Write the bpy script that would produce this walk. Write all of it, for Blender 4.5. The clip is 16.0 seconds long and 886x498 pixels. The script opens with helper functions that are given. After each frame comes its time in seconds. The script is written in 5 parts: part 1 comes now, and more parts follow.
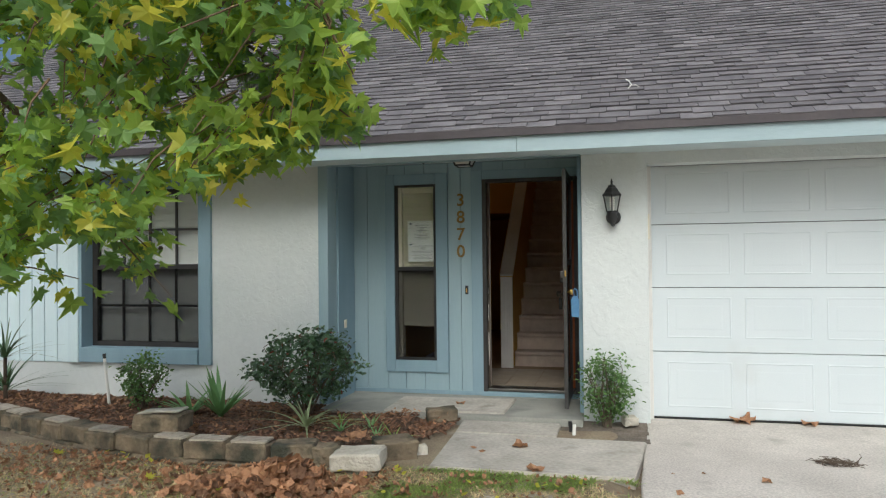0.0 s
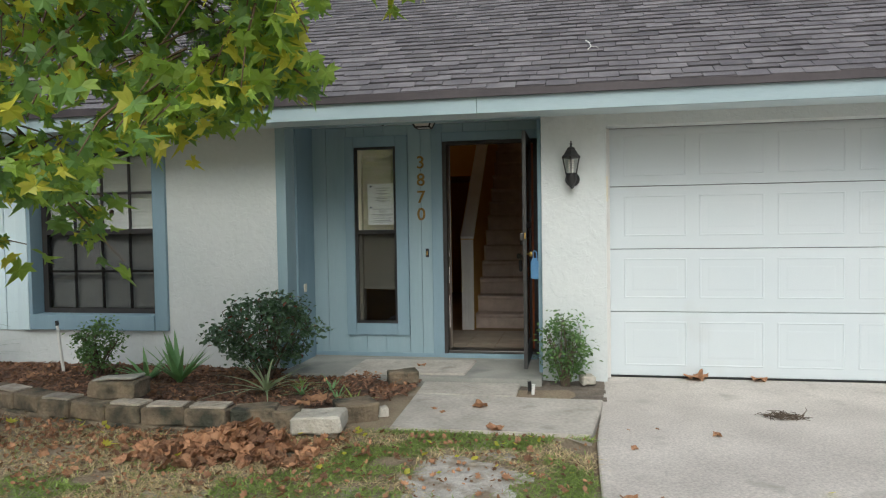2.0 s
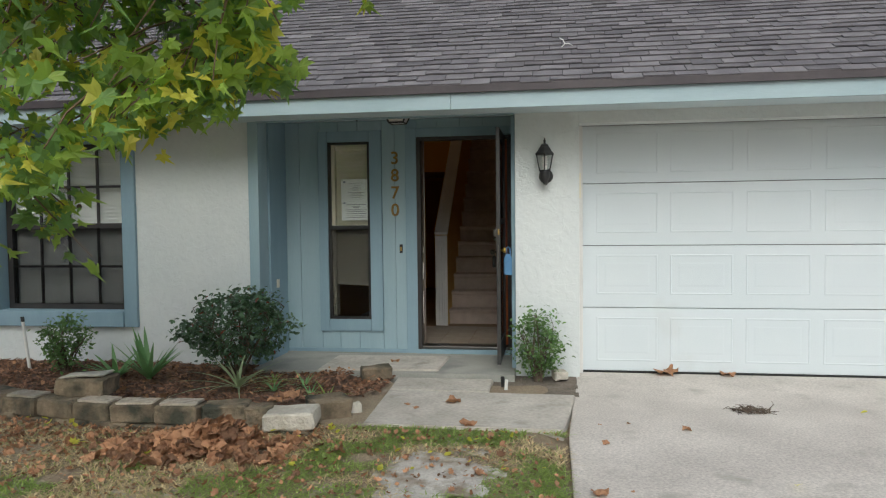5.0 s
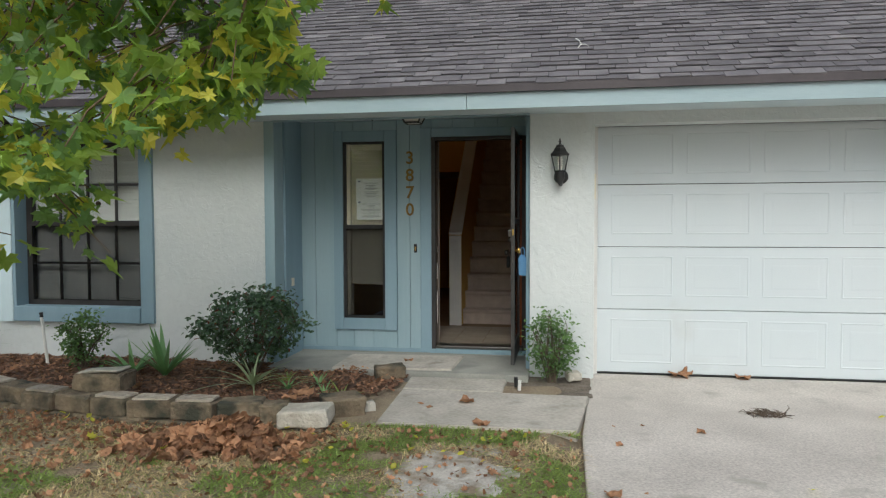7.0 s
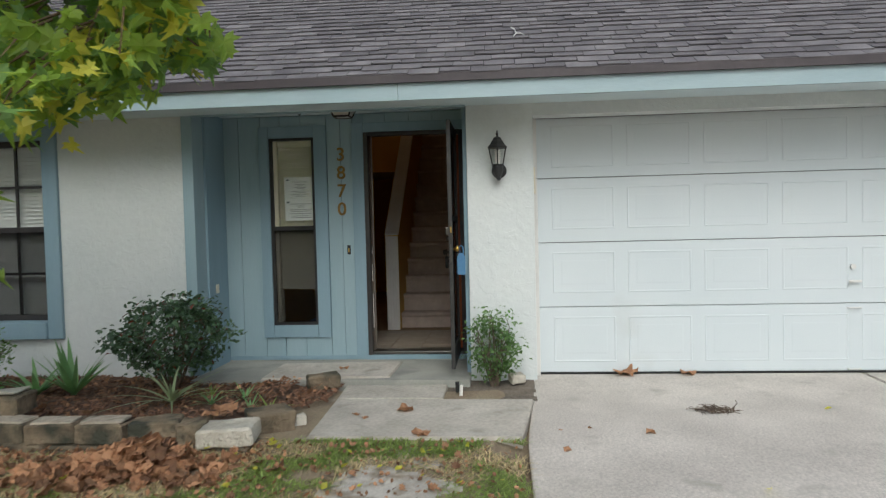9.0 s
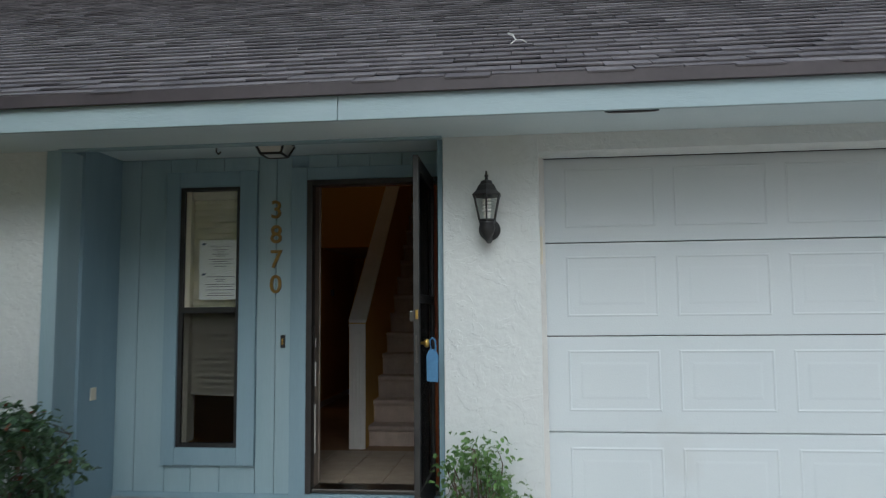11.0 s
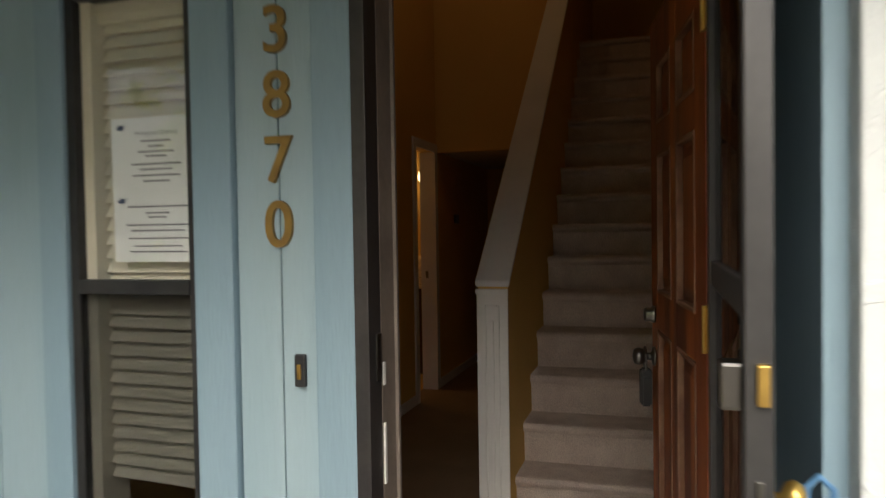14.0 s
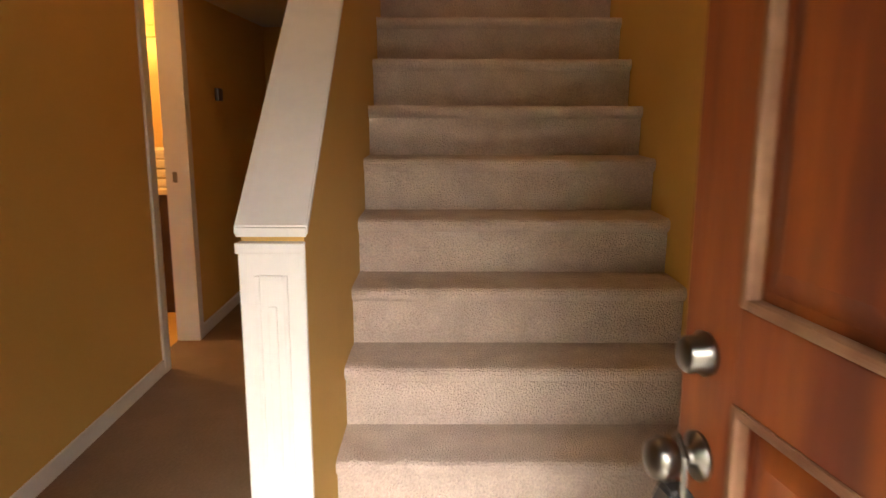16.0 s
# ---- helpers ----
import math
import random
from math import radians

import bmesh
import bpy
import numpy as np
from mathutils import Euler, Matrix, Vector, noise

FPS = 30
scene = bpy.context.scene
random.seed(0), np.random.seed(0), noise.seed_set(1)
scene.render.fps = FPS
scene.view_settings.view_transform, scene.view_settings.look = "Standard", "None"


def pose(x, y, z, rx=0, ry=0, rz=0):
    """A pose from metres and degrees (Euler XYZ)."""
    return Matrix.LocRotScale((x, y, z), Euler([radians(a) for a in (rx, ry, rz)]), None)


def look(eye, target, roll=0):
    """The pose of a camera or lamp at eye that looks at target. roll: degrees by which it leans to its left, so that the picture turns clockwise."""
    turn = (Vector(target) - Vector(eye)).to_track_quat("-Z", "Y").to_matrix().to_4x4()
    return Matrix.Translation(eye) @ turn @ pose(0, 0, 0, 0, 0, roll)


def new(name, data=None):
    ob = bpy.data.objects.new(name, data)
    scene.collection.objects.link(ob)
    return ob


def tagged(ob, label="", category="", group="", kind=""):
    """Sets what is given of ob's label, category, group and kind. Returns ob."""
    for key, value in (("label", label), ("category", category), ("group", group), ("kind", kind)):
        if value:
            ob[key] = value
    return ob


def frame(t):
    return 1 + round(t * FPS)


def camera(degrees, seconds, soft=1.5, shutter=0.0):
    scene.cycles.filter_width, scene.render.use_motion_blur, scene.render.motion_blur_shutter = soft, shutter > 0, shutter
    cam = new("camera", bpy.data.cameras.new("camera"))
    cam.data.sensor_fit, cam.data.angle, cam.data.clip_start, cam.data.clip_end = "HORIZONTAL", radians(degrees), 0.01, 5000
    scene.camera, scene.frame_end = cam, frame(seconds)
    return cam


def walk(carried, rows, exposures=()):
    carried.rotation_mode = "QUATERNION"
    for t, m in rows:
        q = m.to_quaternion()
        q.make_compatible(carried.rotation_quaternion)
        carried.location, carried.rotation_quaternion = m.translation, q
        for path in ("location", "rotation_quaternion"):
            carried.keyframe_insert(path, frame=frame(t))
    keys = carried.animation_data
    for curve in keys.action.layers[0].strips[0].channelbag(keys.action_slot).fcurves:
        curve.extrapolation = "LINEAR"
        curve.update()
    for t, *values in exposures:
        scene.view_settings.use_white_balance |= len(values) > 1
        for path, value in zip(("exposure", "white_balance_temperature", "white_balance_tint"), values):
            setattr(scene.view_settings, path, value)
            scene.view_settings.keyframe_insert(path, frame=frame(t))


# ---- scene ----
cam = camera(63.9, 16.0, soft=1.2, shutter=0.5)
PATH = [
    (0, (-0.322, 0.513, 1.343), (-0.799, 2.455, 1.373), -0.6),
    (0.5, (-0.324, 0.513, 1.332), (-0.797, 2.456, 1.352), -0.7),
    (1, (-0.309, 0.533, 1.325), (-0.775, 2.478, 1.307), -1.0),
    (1.5, (-0.309, 0.525, 1.332), (-0.714, 2.483, 1.275), -0.9),
    (2, (-0.306, 0.533, 1.337), (-0.681, 2.496, 1.263), -0.9),
    (2.5, (-0.317, 0.539, 1.333), (-0.667, 2.506, 1.248), -0.8),
    (3, (-0.304, 0.546, 1.349), (-0.618, 2.518, 1.255), -0.9),
    (3.5, (-0.305, 0.541, 1.344), (-0.607, 2.516, 1.258), -1.2),
    (4, (-0.303, 0.536, 1.342), (-0.605, 2.512, 1.255), -1.0),
    (6.5, (-0.311, 0.526, 1.341), (-0.628, 2.499, 1.253), -0.1),
    (7, (-0.312, 0.522, 1.339), (-0.652, 2.491, 1.252), -0.2),
    (7.5, (-0.308, 0.531, 1.329), (-0.659, 2.497, 1.236), -0.3),
    (8, (-0.328, 0.536, 1.33), (-0.66, 2.506, 1.222), -0.6),
    (8.5, (-0.357, 0.594, 1.319), (-0.596, 2.576, 1.205), -0.6),
    (9, (-0.314, 0.838, 1.28), (-0.489, 2.829, 1.204), -1.4),
    (11.5, (-0.136, 3.293, 1.223), (-0.381, 5.266, 1.437), 0.0),
    (12, (-0.081, 3.861, 1.314), (-0.386, 5.825, 1.54), -0.1),
    (12.5, (-0.182, 4.4, 1.373), (-0.542, 6.359, 1.55), 0.3),
    (13, (-0.326, 4.860, 1.404), (-0.948, 6.760, 1.470), -0.7),
    (13.5, (-0.619, 5.254, 1.408), (-1.292, 7.136, 1.466), -0.4),
    (14, (-0.868, 5.710, 1.403), (-1.455, 7.621, 1.349), -0.9),
    (14.5, (-1.035, 6.059, 1.418), (-1.527, 7.990, 1.246), -2.1),
    (15, (-1.205, 6.454, 1.436), (-1.317, 8.432, 1.157), 0.0),
    (15.5, (-1.182, 6.919, 1.413), (-1.253, 8.891, 1.085), -0.9),
    (16, (-1.231, 7.332, 1.415), (-1.229, 9.294, 1.027), 0.1),
]
walk(cam, [(t, look(eye, target, roll)) for t, eye, target, roll in PATH], [
    (0, -0.24, 5550, 1), (2.0, -0.36, 5550, 1), (9, -0.45, 5500, 1), (11.5, -0.85, 5150, 1), (12.5, -0.42, 5300, 2), (13.0, -0.35, 5400, 3), (13.5, -0.05, 5500, 4),
    (14.0, 0.4, 6000, 6), (14.5, 1.35, 6200, 8), (15.0, 2.0, 6200, 10), (15.5, 2.85, 6300, 10), (16, 3.5, 6200, 10)])

# ---- world, sun and lamps ----
world = bpy.data.worlds.new("world")
scene.world = world
world.use_nodes = True
wn = world.node_tree
sky = wn.nodes.new("ShaderNodeTexSky")
sky.sky_type, sky.sun_disc = "NISHITA", False
sky.sun_elevation, sky.sun_rotation = radians(44), radians(172)
sky.air_density, sky.dust_density, sky.ozone_density = 0.8, 9.0, 0.5
wn.links.new(sky.outputs[0], wn.nodes["Background"].inputs[0])
wn.nodes["Background"].inputs[1].default_value = 0.15


def lamp(name, kind, energy, colour, m, **settings):
    data = bpy.data.lights.new(name, kind)
    data.energy, data.color = energy, colour
    for key, value in settings.items():
        if key == "angle":
            data.angle = value
        if key == "radius":
            data.shadow_soft_size = value
    ob = new(name, data)
    ob.matrix_world = m
    return ob


SUN_DIR = Vector((math.sin(radians(172)) * math.cos(radians(44)), math.cos(radians(172)) * math.cos(radians(44)), math.sin(radians(44))))
lamp("sun", "SUN", 0.8, (1.0, 0.97, 0.93), look(SUN_DIR * 30, (0, 0, 0)), angle=radians(45))
lamp("bathroom_bulb", "POINT", 3.0, (1.0, 0.62, 0.22), pose(-3.4, 11.35, 1.95), radius=0.08)
lamp("foyer_bulb", "POINT", 1.7, (1.0, 0.58, 0.25), pose(-1.9, 10.2, 3.75), radius=0.1)


# ---- materials ----
def mat(name, a, b=None, scale=3.0, rough=0.8, bump=0.0, fine=60.0, metal=0.0, rand=0.0, grain=0.18, stretch=(1, 1, 1), island=False, dirt=None, dirt_scale=1.0, dirt_from=0.55, dist=0.01):
    """Two colours mixed by a coarse noise, dappled by a fine one, with a fine relief."""
    m = bpy.data.materials.new(name)
    m.use_nodes = True
    nt = m.node_tree
    n, l = nt.nodes, nt.links
    bs = n["Principled BSDF"]
    tc = n.new("ShaderNodeTexCoord")
    mp = n.new("ShaderNodeMapping")
    mp.inputs["Scale"].default_value = stretch
    l.new(tc.outputs["Object"], mp.inputs[0])
    vec = mp.outputs[0]
    if rand or island:
        rnd = n.new("ShaderNodeNewGeometry").outputs["Random Per Island"] if island else n.new("ShaderNodeObjectInfo").outputs["Random"]
        sh = n.new("ShaderNodeVectorMath")
        sh.operation = "MULTIPLY_ADD"
        cmb = n.new("ShaderNodeCombineXYZ")
        for k in range(3):
            l.new(rnd, cmb.inputs[k])
        l.new(cmb.outputs[0], sh.inputs[0])
        sh.inputs[1].default_value = (17, 31, 23)
        l.new(vec, sh.inputs[2])
        vec = sh.outputs[0]
    big = n.new("ShaderNodeTexNoise")
    big.inputs["Scale"].default_value, big.inputs["Detail"].default_value = scale, 5
    l.new(vec, big.inputs["Vector"])
    ramp = n.new("ShaderNodeMapRange")
    ramp.inputs[1].default_value, ramp.inputs[2].default_value = 0.35, 0.65
    l.new(big.outputs[0], ramp.inputs[0])
    mix = n.new("ShaderNodeMix")
    mix.data_type = "RGBA"
    mix.inputs[6].default_value, mix.inputs[7].default_value = (*a, 1), (*(b or a), 1)
    l.new(ramp.outputs[0], mix.inputs[0])
    col = mix.outputs[2]
    small = n.new("ShaderNodeTexNoise")
    small.inputs["Scale"].default_value, small.inputs["Detail"].default_value = fine, 6
    l.new(vec, small.inputs["Vector"])
    val = n.new("ShaderNodeMapRange")
    val.inputs[3].default_value, val.inputs[4].default_value = 1 - grain, 1 + grain
    l.new(small.outputs[0], val.inputs[0])
    out = val.outputs[0]
    if rand or island:
        rv = n.new("ShaderNodeMapRange")
        rv.inputs[3].default_value, rv.inputs[4].default_value = 1 - rand, 1 + rand
        l.new(rnd, rv.inputs[0])
        mul = n.new("ShaderNodeMath")
        mul.operation = "MULTIPLY"
        l.new(out, mul.inputs[0])
        l.new(rv.outputs[0], mul.inputs[1])
        out = mul.outputs[0]
    hsv = n.new("ShaderNodeHueSaturation")
    l.new(col, hsv.inputs["Color"])
    l.new(out, hsv.inputs["Value"])
    col = hsv.outputs[0]
    if dirt:
        dn = n.new("ShaderNodeTexNoise")
        dn.inputs["Scale"].default_value, dn.inputs["Detail"].default_value = dirt_scale, 8
        l.new(vec, dn.inputs["Vector"])
        dr = n.new("ShaderNodeMapRange")
        dr.inputs[1].default_value, dr.inputs[2].default_value = dirt_from, dirt_from + 0.18
        l.new(dn.outputs[0], dr.inputs[0])
        dm = n.new("ShaderNodeMix")
        dm.data_type = "RGBA"
        l.new(dr.outputs[0], dm.inputs[0])
        l.new(col, dm.inputs[6])
        dm.inputs[7].default_value = (*dirt, 1)
        col = dm.outputs[2]
    l.new(col, bs.inputs["Base Color"])
    bs.inputs["Roughness"].default_value, bs.inputs["Metallic"].default_value = rough, metal
    if bump:
        bp = n.new("ShaderNodeBump")
        bp.inputs["Strength"].default_value, bp.inputs["Distance"].default_value = bump, dist
        l.new(small.outputs[0], bp.inputs["Height"])
        l.new(bp.outputs[0], bs.inputs["Normal"])
    return m


def leafy(name, a, b, rand=0.35, rough=0.45, light=0.35):
    """Leaf blades that let some light through, each in its own tone."""
    m = mat(name, a, b, scale=1.3, rough=rough, rand=rand, fine=25, grain=0.25, island=True)
    nt = m.node_tree
    bs, outp = nt.nodes["Principled BSDF"], nt.nodes["Material Output"]
    tr = nt.nodes.new("ShaderNodeBsdfTranslucent")
    tr.inputs[0].default_value = (b[0] * 1.6, b[1] * 1.6, b[2] * 1.2, 1)
    ms = nt.nodes.new("ShaderNodeMixShader")
    ms.inputs[0].default_value = light
    nt.links.new(bs.outputs[0], ms.inputs[1])
    nt.links.new(tr.outputs[0], ms.inputs[2])
    nt.links.new(ms.outputs[0], outp.inputs[0])
    return m


def clear(name, tint=(0.97, 0.98, 0.975), rough=0.0, gloss=1.0):
    """Thin glass: mostly clear, with a mirror-like sheen that grows at grazing angles."""
    m = bpy.data.materials.new(name)
    m.use_nodes = True
    nt = m.node_tree
    n, l = nt.nodes, nt.links
    n.remove(n["Principled BSDF"])
    tp, gl, fr, ms = n.new("ShaderNodeBsdfTransparent"), n.new("ShaderNodeBsdfGlossy"), n.new("ShaderNodeLayerWeight"), n.new("ShaderNodeMixShader")
    up, ad = n.new("ShaderNodeMath"), n.new("ShaderNodeMath")
    up.operation, up.inputs[1].default_value = "POWER", 4.0
    ad.operation, ad.inputs[1].default_value, ad.inputs[2].default_value = "MULTIPLY_ADD", 0.7 * gloss, 0.05 * gloss
    l.new(fr.outputs["Facing"], up.inputs[0])
    l.new(up.outputs[0], ad.inputs[0])
    tp.inputs[0].default_value = (*tint, 1)
    gl.inputs["Roughness"].default_value = rough
    l.new(ad.outputs[0], ms.inputs[0])
    l.new(tp.outputs[0], ms.inputs[1])
    l.new(gl.outputs[0], ms.inputs[2])
    l.new(ms.outputs[0], n["Material Output"].inputs[0])
    return m


def glow(name, colour, strength):
    m = bpy.data.materials.new(name)
    m.use_nodes = True
    bs = m.node_tree.nodes["Principled BSDF"]
    bs.inputs["Base Color"].default_value = (*colour, 1)
    bs.inputs["Emission Color"].default_value, bs.inputs["Emission Strength"].default_value = (*colour, 1), strength
    return m


STUCCO = mat("white_stucco", (0.61, 0.64, 0.63), (0.67, 0.69, 0.675), scale=1.2, rough=0.9, bump=0.3, fine=26, grain=0.06, dirt=(0.52, 0.53, 0.49), dirt_scale=1.1, dirt_from=0.66, dist=0.016)

def trowel_marks(m):
    """Thin raised ridges left by the trowel, over the finer relief."""
    n, l = m.node_tree.nodes, m.node_tree.links
    tc = n.new("ShaderNodeTexCoord")
    ridge = n.new("ShaderNodeTexNoise")
    ridge.inputs["Scale"].default_value, ridge.inputs["Detail"].default_value, ridge.inputs["Distortion"].default_value = 7.0, 4.0, 1.6
    l.new(tc.outputs["Object"], ridge.inputs["Vector"])
    edge = n.new("ShaderNodeMapRange")
    edge.inputs[1].default_value, edge.inputs[2].default_value = 0.54, 0.565
    l.new(ridge.outputs[0], edge.inputs[0])
    bump = n.new("ShaderNodeBump")
    bump.inputs["Strength"].default_value, bump.inputs["Distance"].default_value = 0.4, 0.004
    l.new(edge.outputs[0], bump.inputs["Height"])
    fine = n["Bump"]
    l.new(fine.outputs[0], bump.inputs["Normal"])
    l.new(bump.outputs[0], n["Principled BSDF"].inputs["Normal"])


trowel_marks(STUCCO)
BLUE = mat("blue_paint", (0.225, 0.325, 0.385), (0.255, 0.355, 0.415), scale=2, rough=0.65, bump=0.25, fine=40, grain=0.06, stretch=(3, 3, 0.4))
PALE = mat("pale_blue_paint", (0.28, 0.385, 0.43), (0.325, 0.425, 0.465), scale=1.5, rough=0.65, bump=0.25, fine=40, grain=0.05, stretch=(3, 3, 0.3), dirt=(0.26, 0.355, 0.395), dirt_scale=1.6, dirt_from=0.6)
SIDING = mat("siding_paint", (0.60, 0.72, 0.76), (0.64, 0.75, 0.78), scale=1.5, rough=0.65, bump=0.2, fine=40, grain=0.05, rand=0.03, stretch=(3, 3, 0.3))
FASCIA = mat("fascia_paint", (0.32, 0.41, 0.44), (0.38, 0.47, 0.495), scale=2.5, rough=0.6, bump=0.15, fine=50, grain=0.05, stretch=(0.4, 2, 2), dirt=(0.29, 0.37, 0.40), dirt_scale=3, dirt_from=0.64)
SOFFIT = mat("soffit_paint", (0.58, 0.67, 0.70), (0.63, 0.71, 0.73), scale=1.5, rough=0.8, bump=0.1, fine=60, grain=0.05)
GARAGE = mat("garage_door_enamel", (0.59, 0.64, 0.66), (0.63, 0.67, 0.685), scale=0.8, rough=0.5, bump=0.12, fine=120, grain=0.03, dirt=(0.55, 0.575, 0.57), dirt_scale=1.5, dirt_from=0.62)
SHINGLE = mat("asphalt_shingle", (0.125, 0.115, 0.122), (0.20, 0.186, 0.19), scale=3, rough=0.95, bump=0.6, fine=150, grain=0.4, rand=0.2, dist=0.004)
SHINGLES = mat("asphalt_shingle_rows", (0.125, 0.115, 0.122), (0.20, 0.186, 0.19), scale=3, rough=0.95, bump=0.6, fine=150, grain=0.4, rand=0.2, island=True, dist=0.004)
UNDERLAY = mat("roof_underlay", (0.03, 0.028, 0.03), rough=0.95)
DRIP = mat("drip_edge_metal", (0.05, 0.04, 0.044), (0.07, 0.057, 0.06), rough=0.55, fine=30)
CONCRETE = mat("concrete", (0.40, 0.365, 0.31), (0.52, 0.48, 0.42), scale=3.2, rough=0.9, bump=0.6, fine=34, grain=0.34, dirt=(0.27, 0.24, 0.2), dirt_scale=4.5, dirt_from=0.58, dist=0.005)
DRIVE = mat("driveway_concrete", (0.45, 0.41, 0.365), (0.58, 0.53, 0.475), scale=1.6, rough=0.9, bump=0.8, fine=70, grain=0.5, dirt=(0.36, 0.33, 0.28), dirt_scale=3.6, dirt_from=0.6, dist=0.005)
TAUPE = mat("taupe_jamb_paint", (0.17, 0.14, 0.115), (0.23, 0.19, 0.155), scale=6, rough=0.6, fine=50)
WORN = mat("porch_concrete", (0.27, 0.27, 0.24), (0.36, 0.35, 0.31), scale=2, rough=0.9, bump=0.4, fine=80, grain=0.2, dirt=(0.22, 0.22, 0.2), dirt_scale=2.5, dist=0.005)
LAWN = mat("lawn_soil", (0.22, 0.165, 0.11), (0.31, 0.25, 0.165), scale=2.4, rough=1.0, bump=0.9, fine=55, grain=0.4, dirt=(0.46, 0.43, 0.37), dirt_scale=1.7, dirt_from=0.56, dist=0.02)
MULCH = mat("mulch_soil", (0.085, 0.05, 0.033), (0.17, 0.1, 0.06), scale=14, rough=1.0, bump=1.0, fine=45, grain=0.5, dist=0.03)
SOIL = mat("grey_soil", (0.13, 0.105, 0.08), (0.2, 0.165, 0.13), scale=9, rough=1.0, bump=1.0, fine=50, grain=0.4, dist=0.02)
CHIP = mat("mulch_chip", (0.13, 0.07, 0.042), (0.25, 0.135, 0.078), scale=2, rough=1.0, rand=0.55, island=True, fine=40)
BLOCK = mat("retaining_block", (0.16, 0.122, 0.08), (0.27, 0.212, 0.14), scale=7, rough=0.95, bump=0.9, fine=45, grain=0.3, rand=0.15, dirt=(0.055, 0.055, 0.038), dirt_scale=5, dirt_from=0.45, dist=0.02)
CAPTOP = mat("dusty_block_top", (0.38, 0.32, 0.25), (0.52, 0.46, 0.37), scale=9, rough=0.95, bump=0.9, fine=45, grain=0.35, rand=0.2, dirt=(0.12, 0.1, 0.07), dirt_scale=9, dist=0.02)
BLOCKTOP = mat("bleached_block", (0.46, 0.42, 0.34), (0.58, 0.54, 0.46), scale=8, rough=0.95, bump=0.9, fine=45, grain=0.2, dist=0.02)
BLACK = mat("black_metal", (0.012, 0.012, 0.013), (0.03, 0.029, 0.028), scale=8, rough=0.5, bump=0.1, fine=80)
BRONZE = mat("bronze_aluminium", (0.035, 0.033, 0.033), (0.055, 0.05, 0.047), scale=6, rough=0.45, metal=0.3, fine=60, bump=0.05)
STEEL = mat("grey_storm_frame", (0.045, 0.044, 0.043), (0.07, 0.068, 0.065), scale=5, rough=0.4, metal=0.4, fine=60)
BRASS = mat("brass", (0.60, 0.40, 0.10), (0.48, 0.31, 0.08), scale=12, rough=0.32, metal=0.9, fine=60)
NUMERAL = mat("aged_brass", (0.30, 0.185, 0.04), (0.20, 0.12, 0.03), scale=14, rough=0.4, metal=0.25, fine=60)
CHROME = mat("pewter", (0.17, 0.165, 0.155), rough=0.28, metal=1.0, grain=0.05)
TAG = mat("blue_plastic", (0.075, 0.18, 0.34), (0.09, 0.21, 0.37), rough=0.45)
REDWOOD = mat("red_stained_wood", (0.19, 0.037, 0.007), (0.34, 0.095, 0.015), scale=2.2, rough=0.5, bump=0.25, fine=26, grain=0.3, stretch=(5, 5, 0.5), dirt=(0.10, 0.022, 0.008), dirt_scale=1.3, dirt_from=0.47, dist=0.004)
MOULD = mat("worn_wood_moulding", (0.15, 0.06, 0.03), (0.24, 0.13, 0.07), scale=9, rough=0.6, bump=0.2, fine=40, grain=0.3)
WALLIN = mat("mustard_wall_paint", (0.58, 0.365, 0.085), (0.62, 0.39, 0.10), scale=1.2, rough=0.75, bump=0.1, fine=70, grain=0.04)
WHITE = mat("white_trim", (0.62, 0.61, 0.585), (0.68, 0.67, 0.64), scale=3, rough=0.5, fine=40, grain=0.05)
CARPET = mat("beige_carpet", (0.53, 0.435, 0.37), (0.63, 0.53, 0.45), scale=9, rough=1.0, bump=1.0, fine=160, grain=0.35, dist=0.012)
FLOORIN = mat("brown_floor", (0.20, 0.13, 0.075), (0.24, 0.16, 0.095), scale=4, rough=0.7, fine=80, bump=0.3)
TILE = mat("entry_tile", (0.28, 0.235, 0.18), (0.34, 0.29, 0.225), scale=6, rough=0.5, fine=60)
CEIL = mat("ceiling_paint", (0.6, 0.56, 0.48), rough=0.9, fine=90, bump=0.2)
BLIND = mat("ivory_blind", (0.66, 0.61, 0.48), (0.72, 0.67, 0.54), scale=2, rough=0.6, rand=0.05, grain=0.05)
GREYBLIND = mat("white_blind", (0.78, 0.78, 0.75), (0.82, 0.82, 0.79), scale=2, rough=0.6, rand=0.05, grain=0.05)
PAPER = mat("paper", (0.80, 0.80, 0.79), rough=0.8, grain=0.03)
INK = mat("ink", (0.12, 0.12, 0.14), rough=0.8)
INKBLUE = mat("dark_blue_ink", (0.06, 0.08, 0.14), rough=0.8)
GLASS = clear("window_glass")
SCREEN = clear("insect_screen", (0.60, 0.60, 0.60), rough=0.35, gloss=0.15)
STORMGLASS = clear("storm_glass", (0.30, 0.33, 0.34))
FROST = mat("frosted_glass", (0.62, 0.60, 0.54), rough=0.35, grain=0.05)
BULB = mat("unlit_bulb", (0.80, 0.78, 0.72), rough=0.3, grain=0.03)
BARK = mat("bark", (0.09, 0.065, 0.045), (0.14, 0.105, 0.075), scale=12, rough=0.95, bump=0.8, fine=40, stretch=(1, 1, 0.4))
TWIG = mat("twig", (0.13, 0.085, 0.05), (0.18, 0.12, 0.07), scale=12, rough=0.9)
GUM = leafy("sweetgum_leaf", (0.18, 0.285, 0.05), (0.31, 0.42, 0.075), light=0.5)
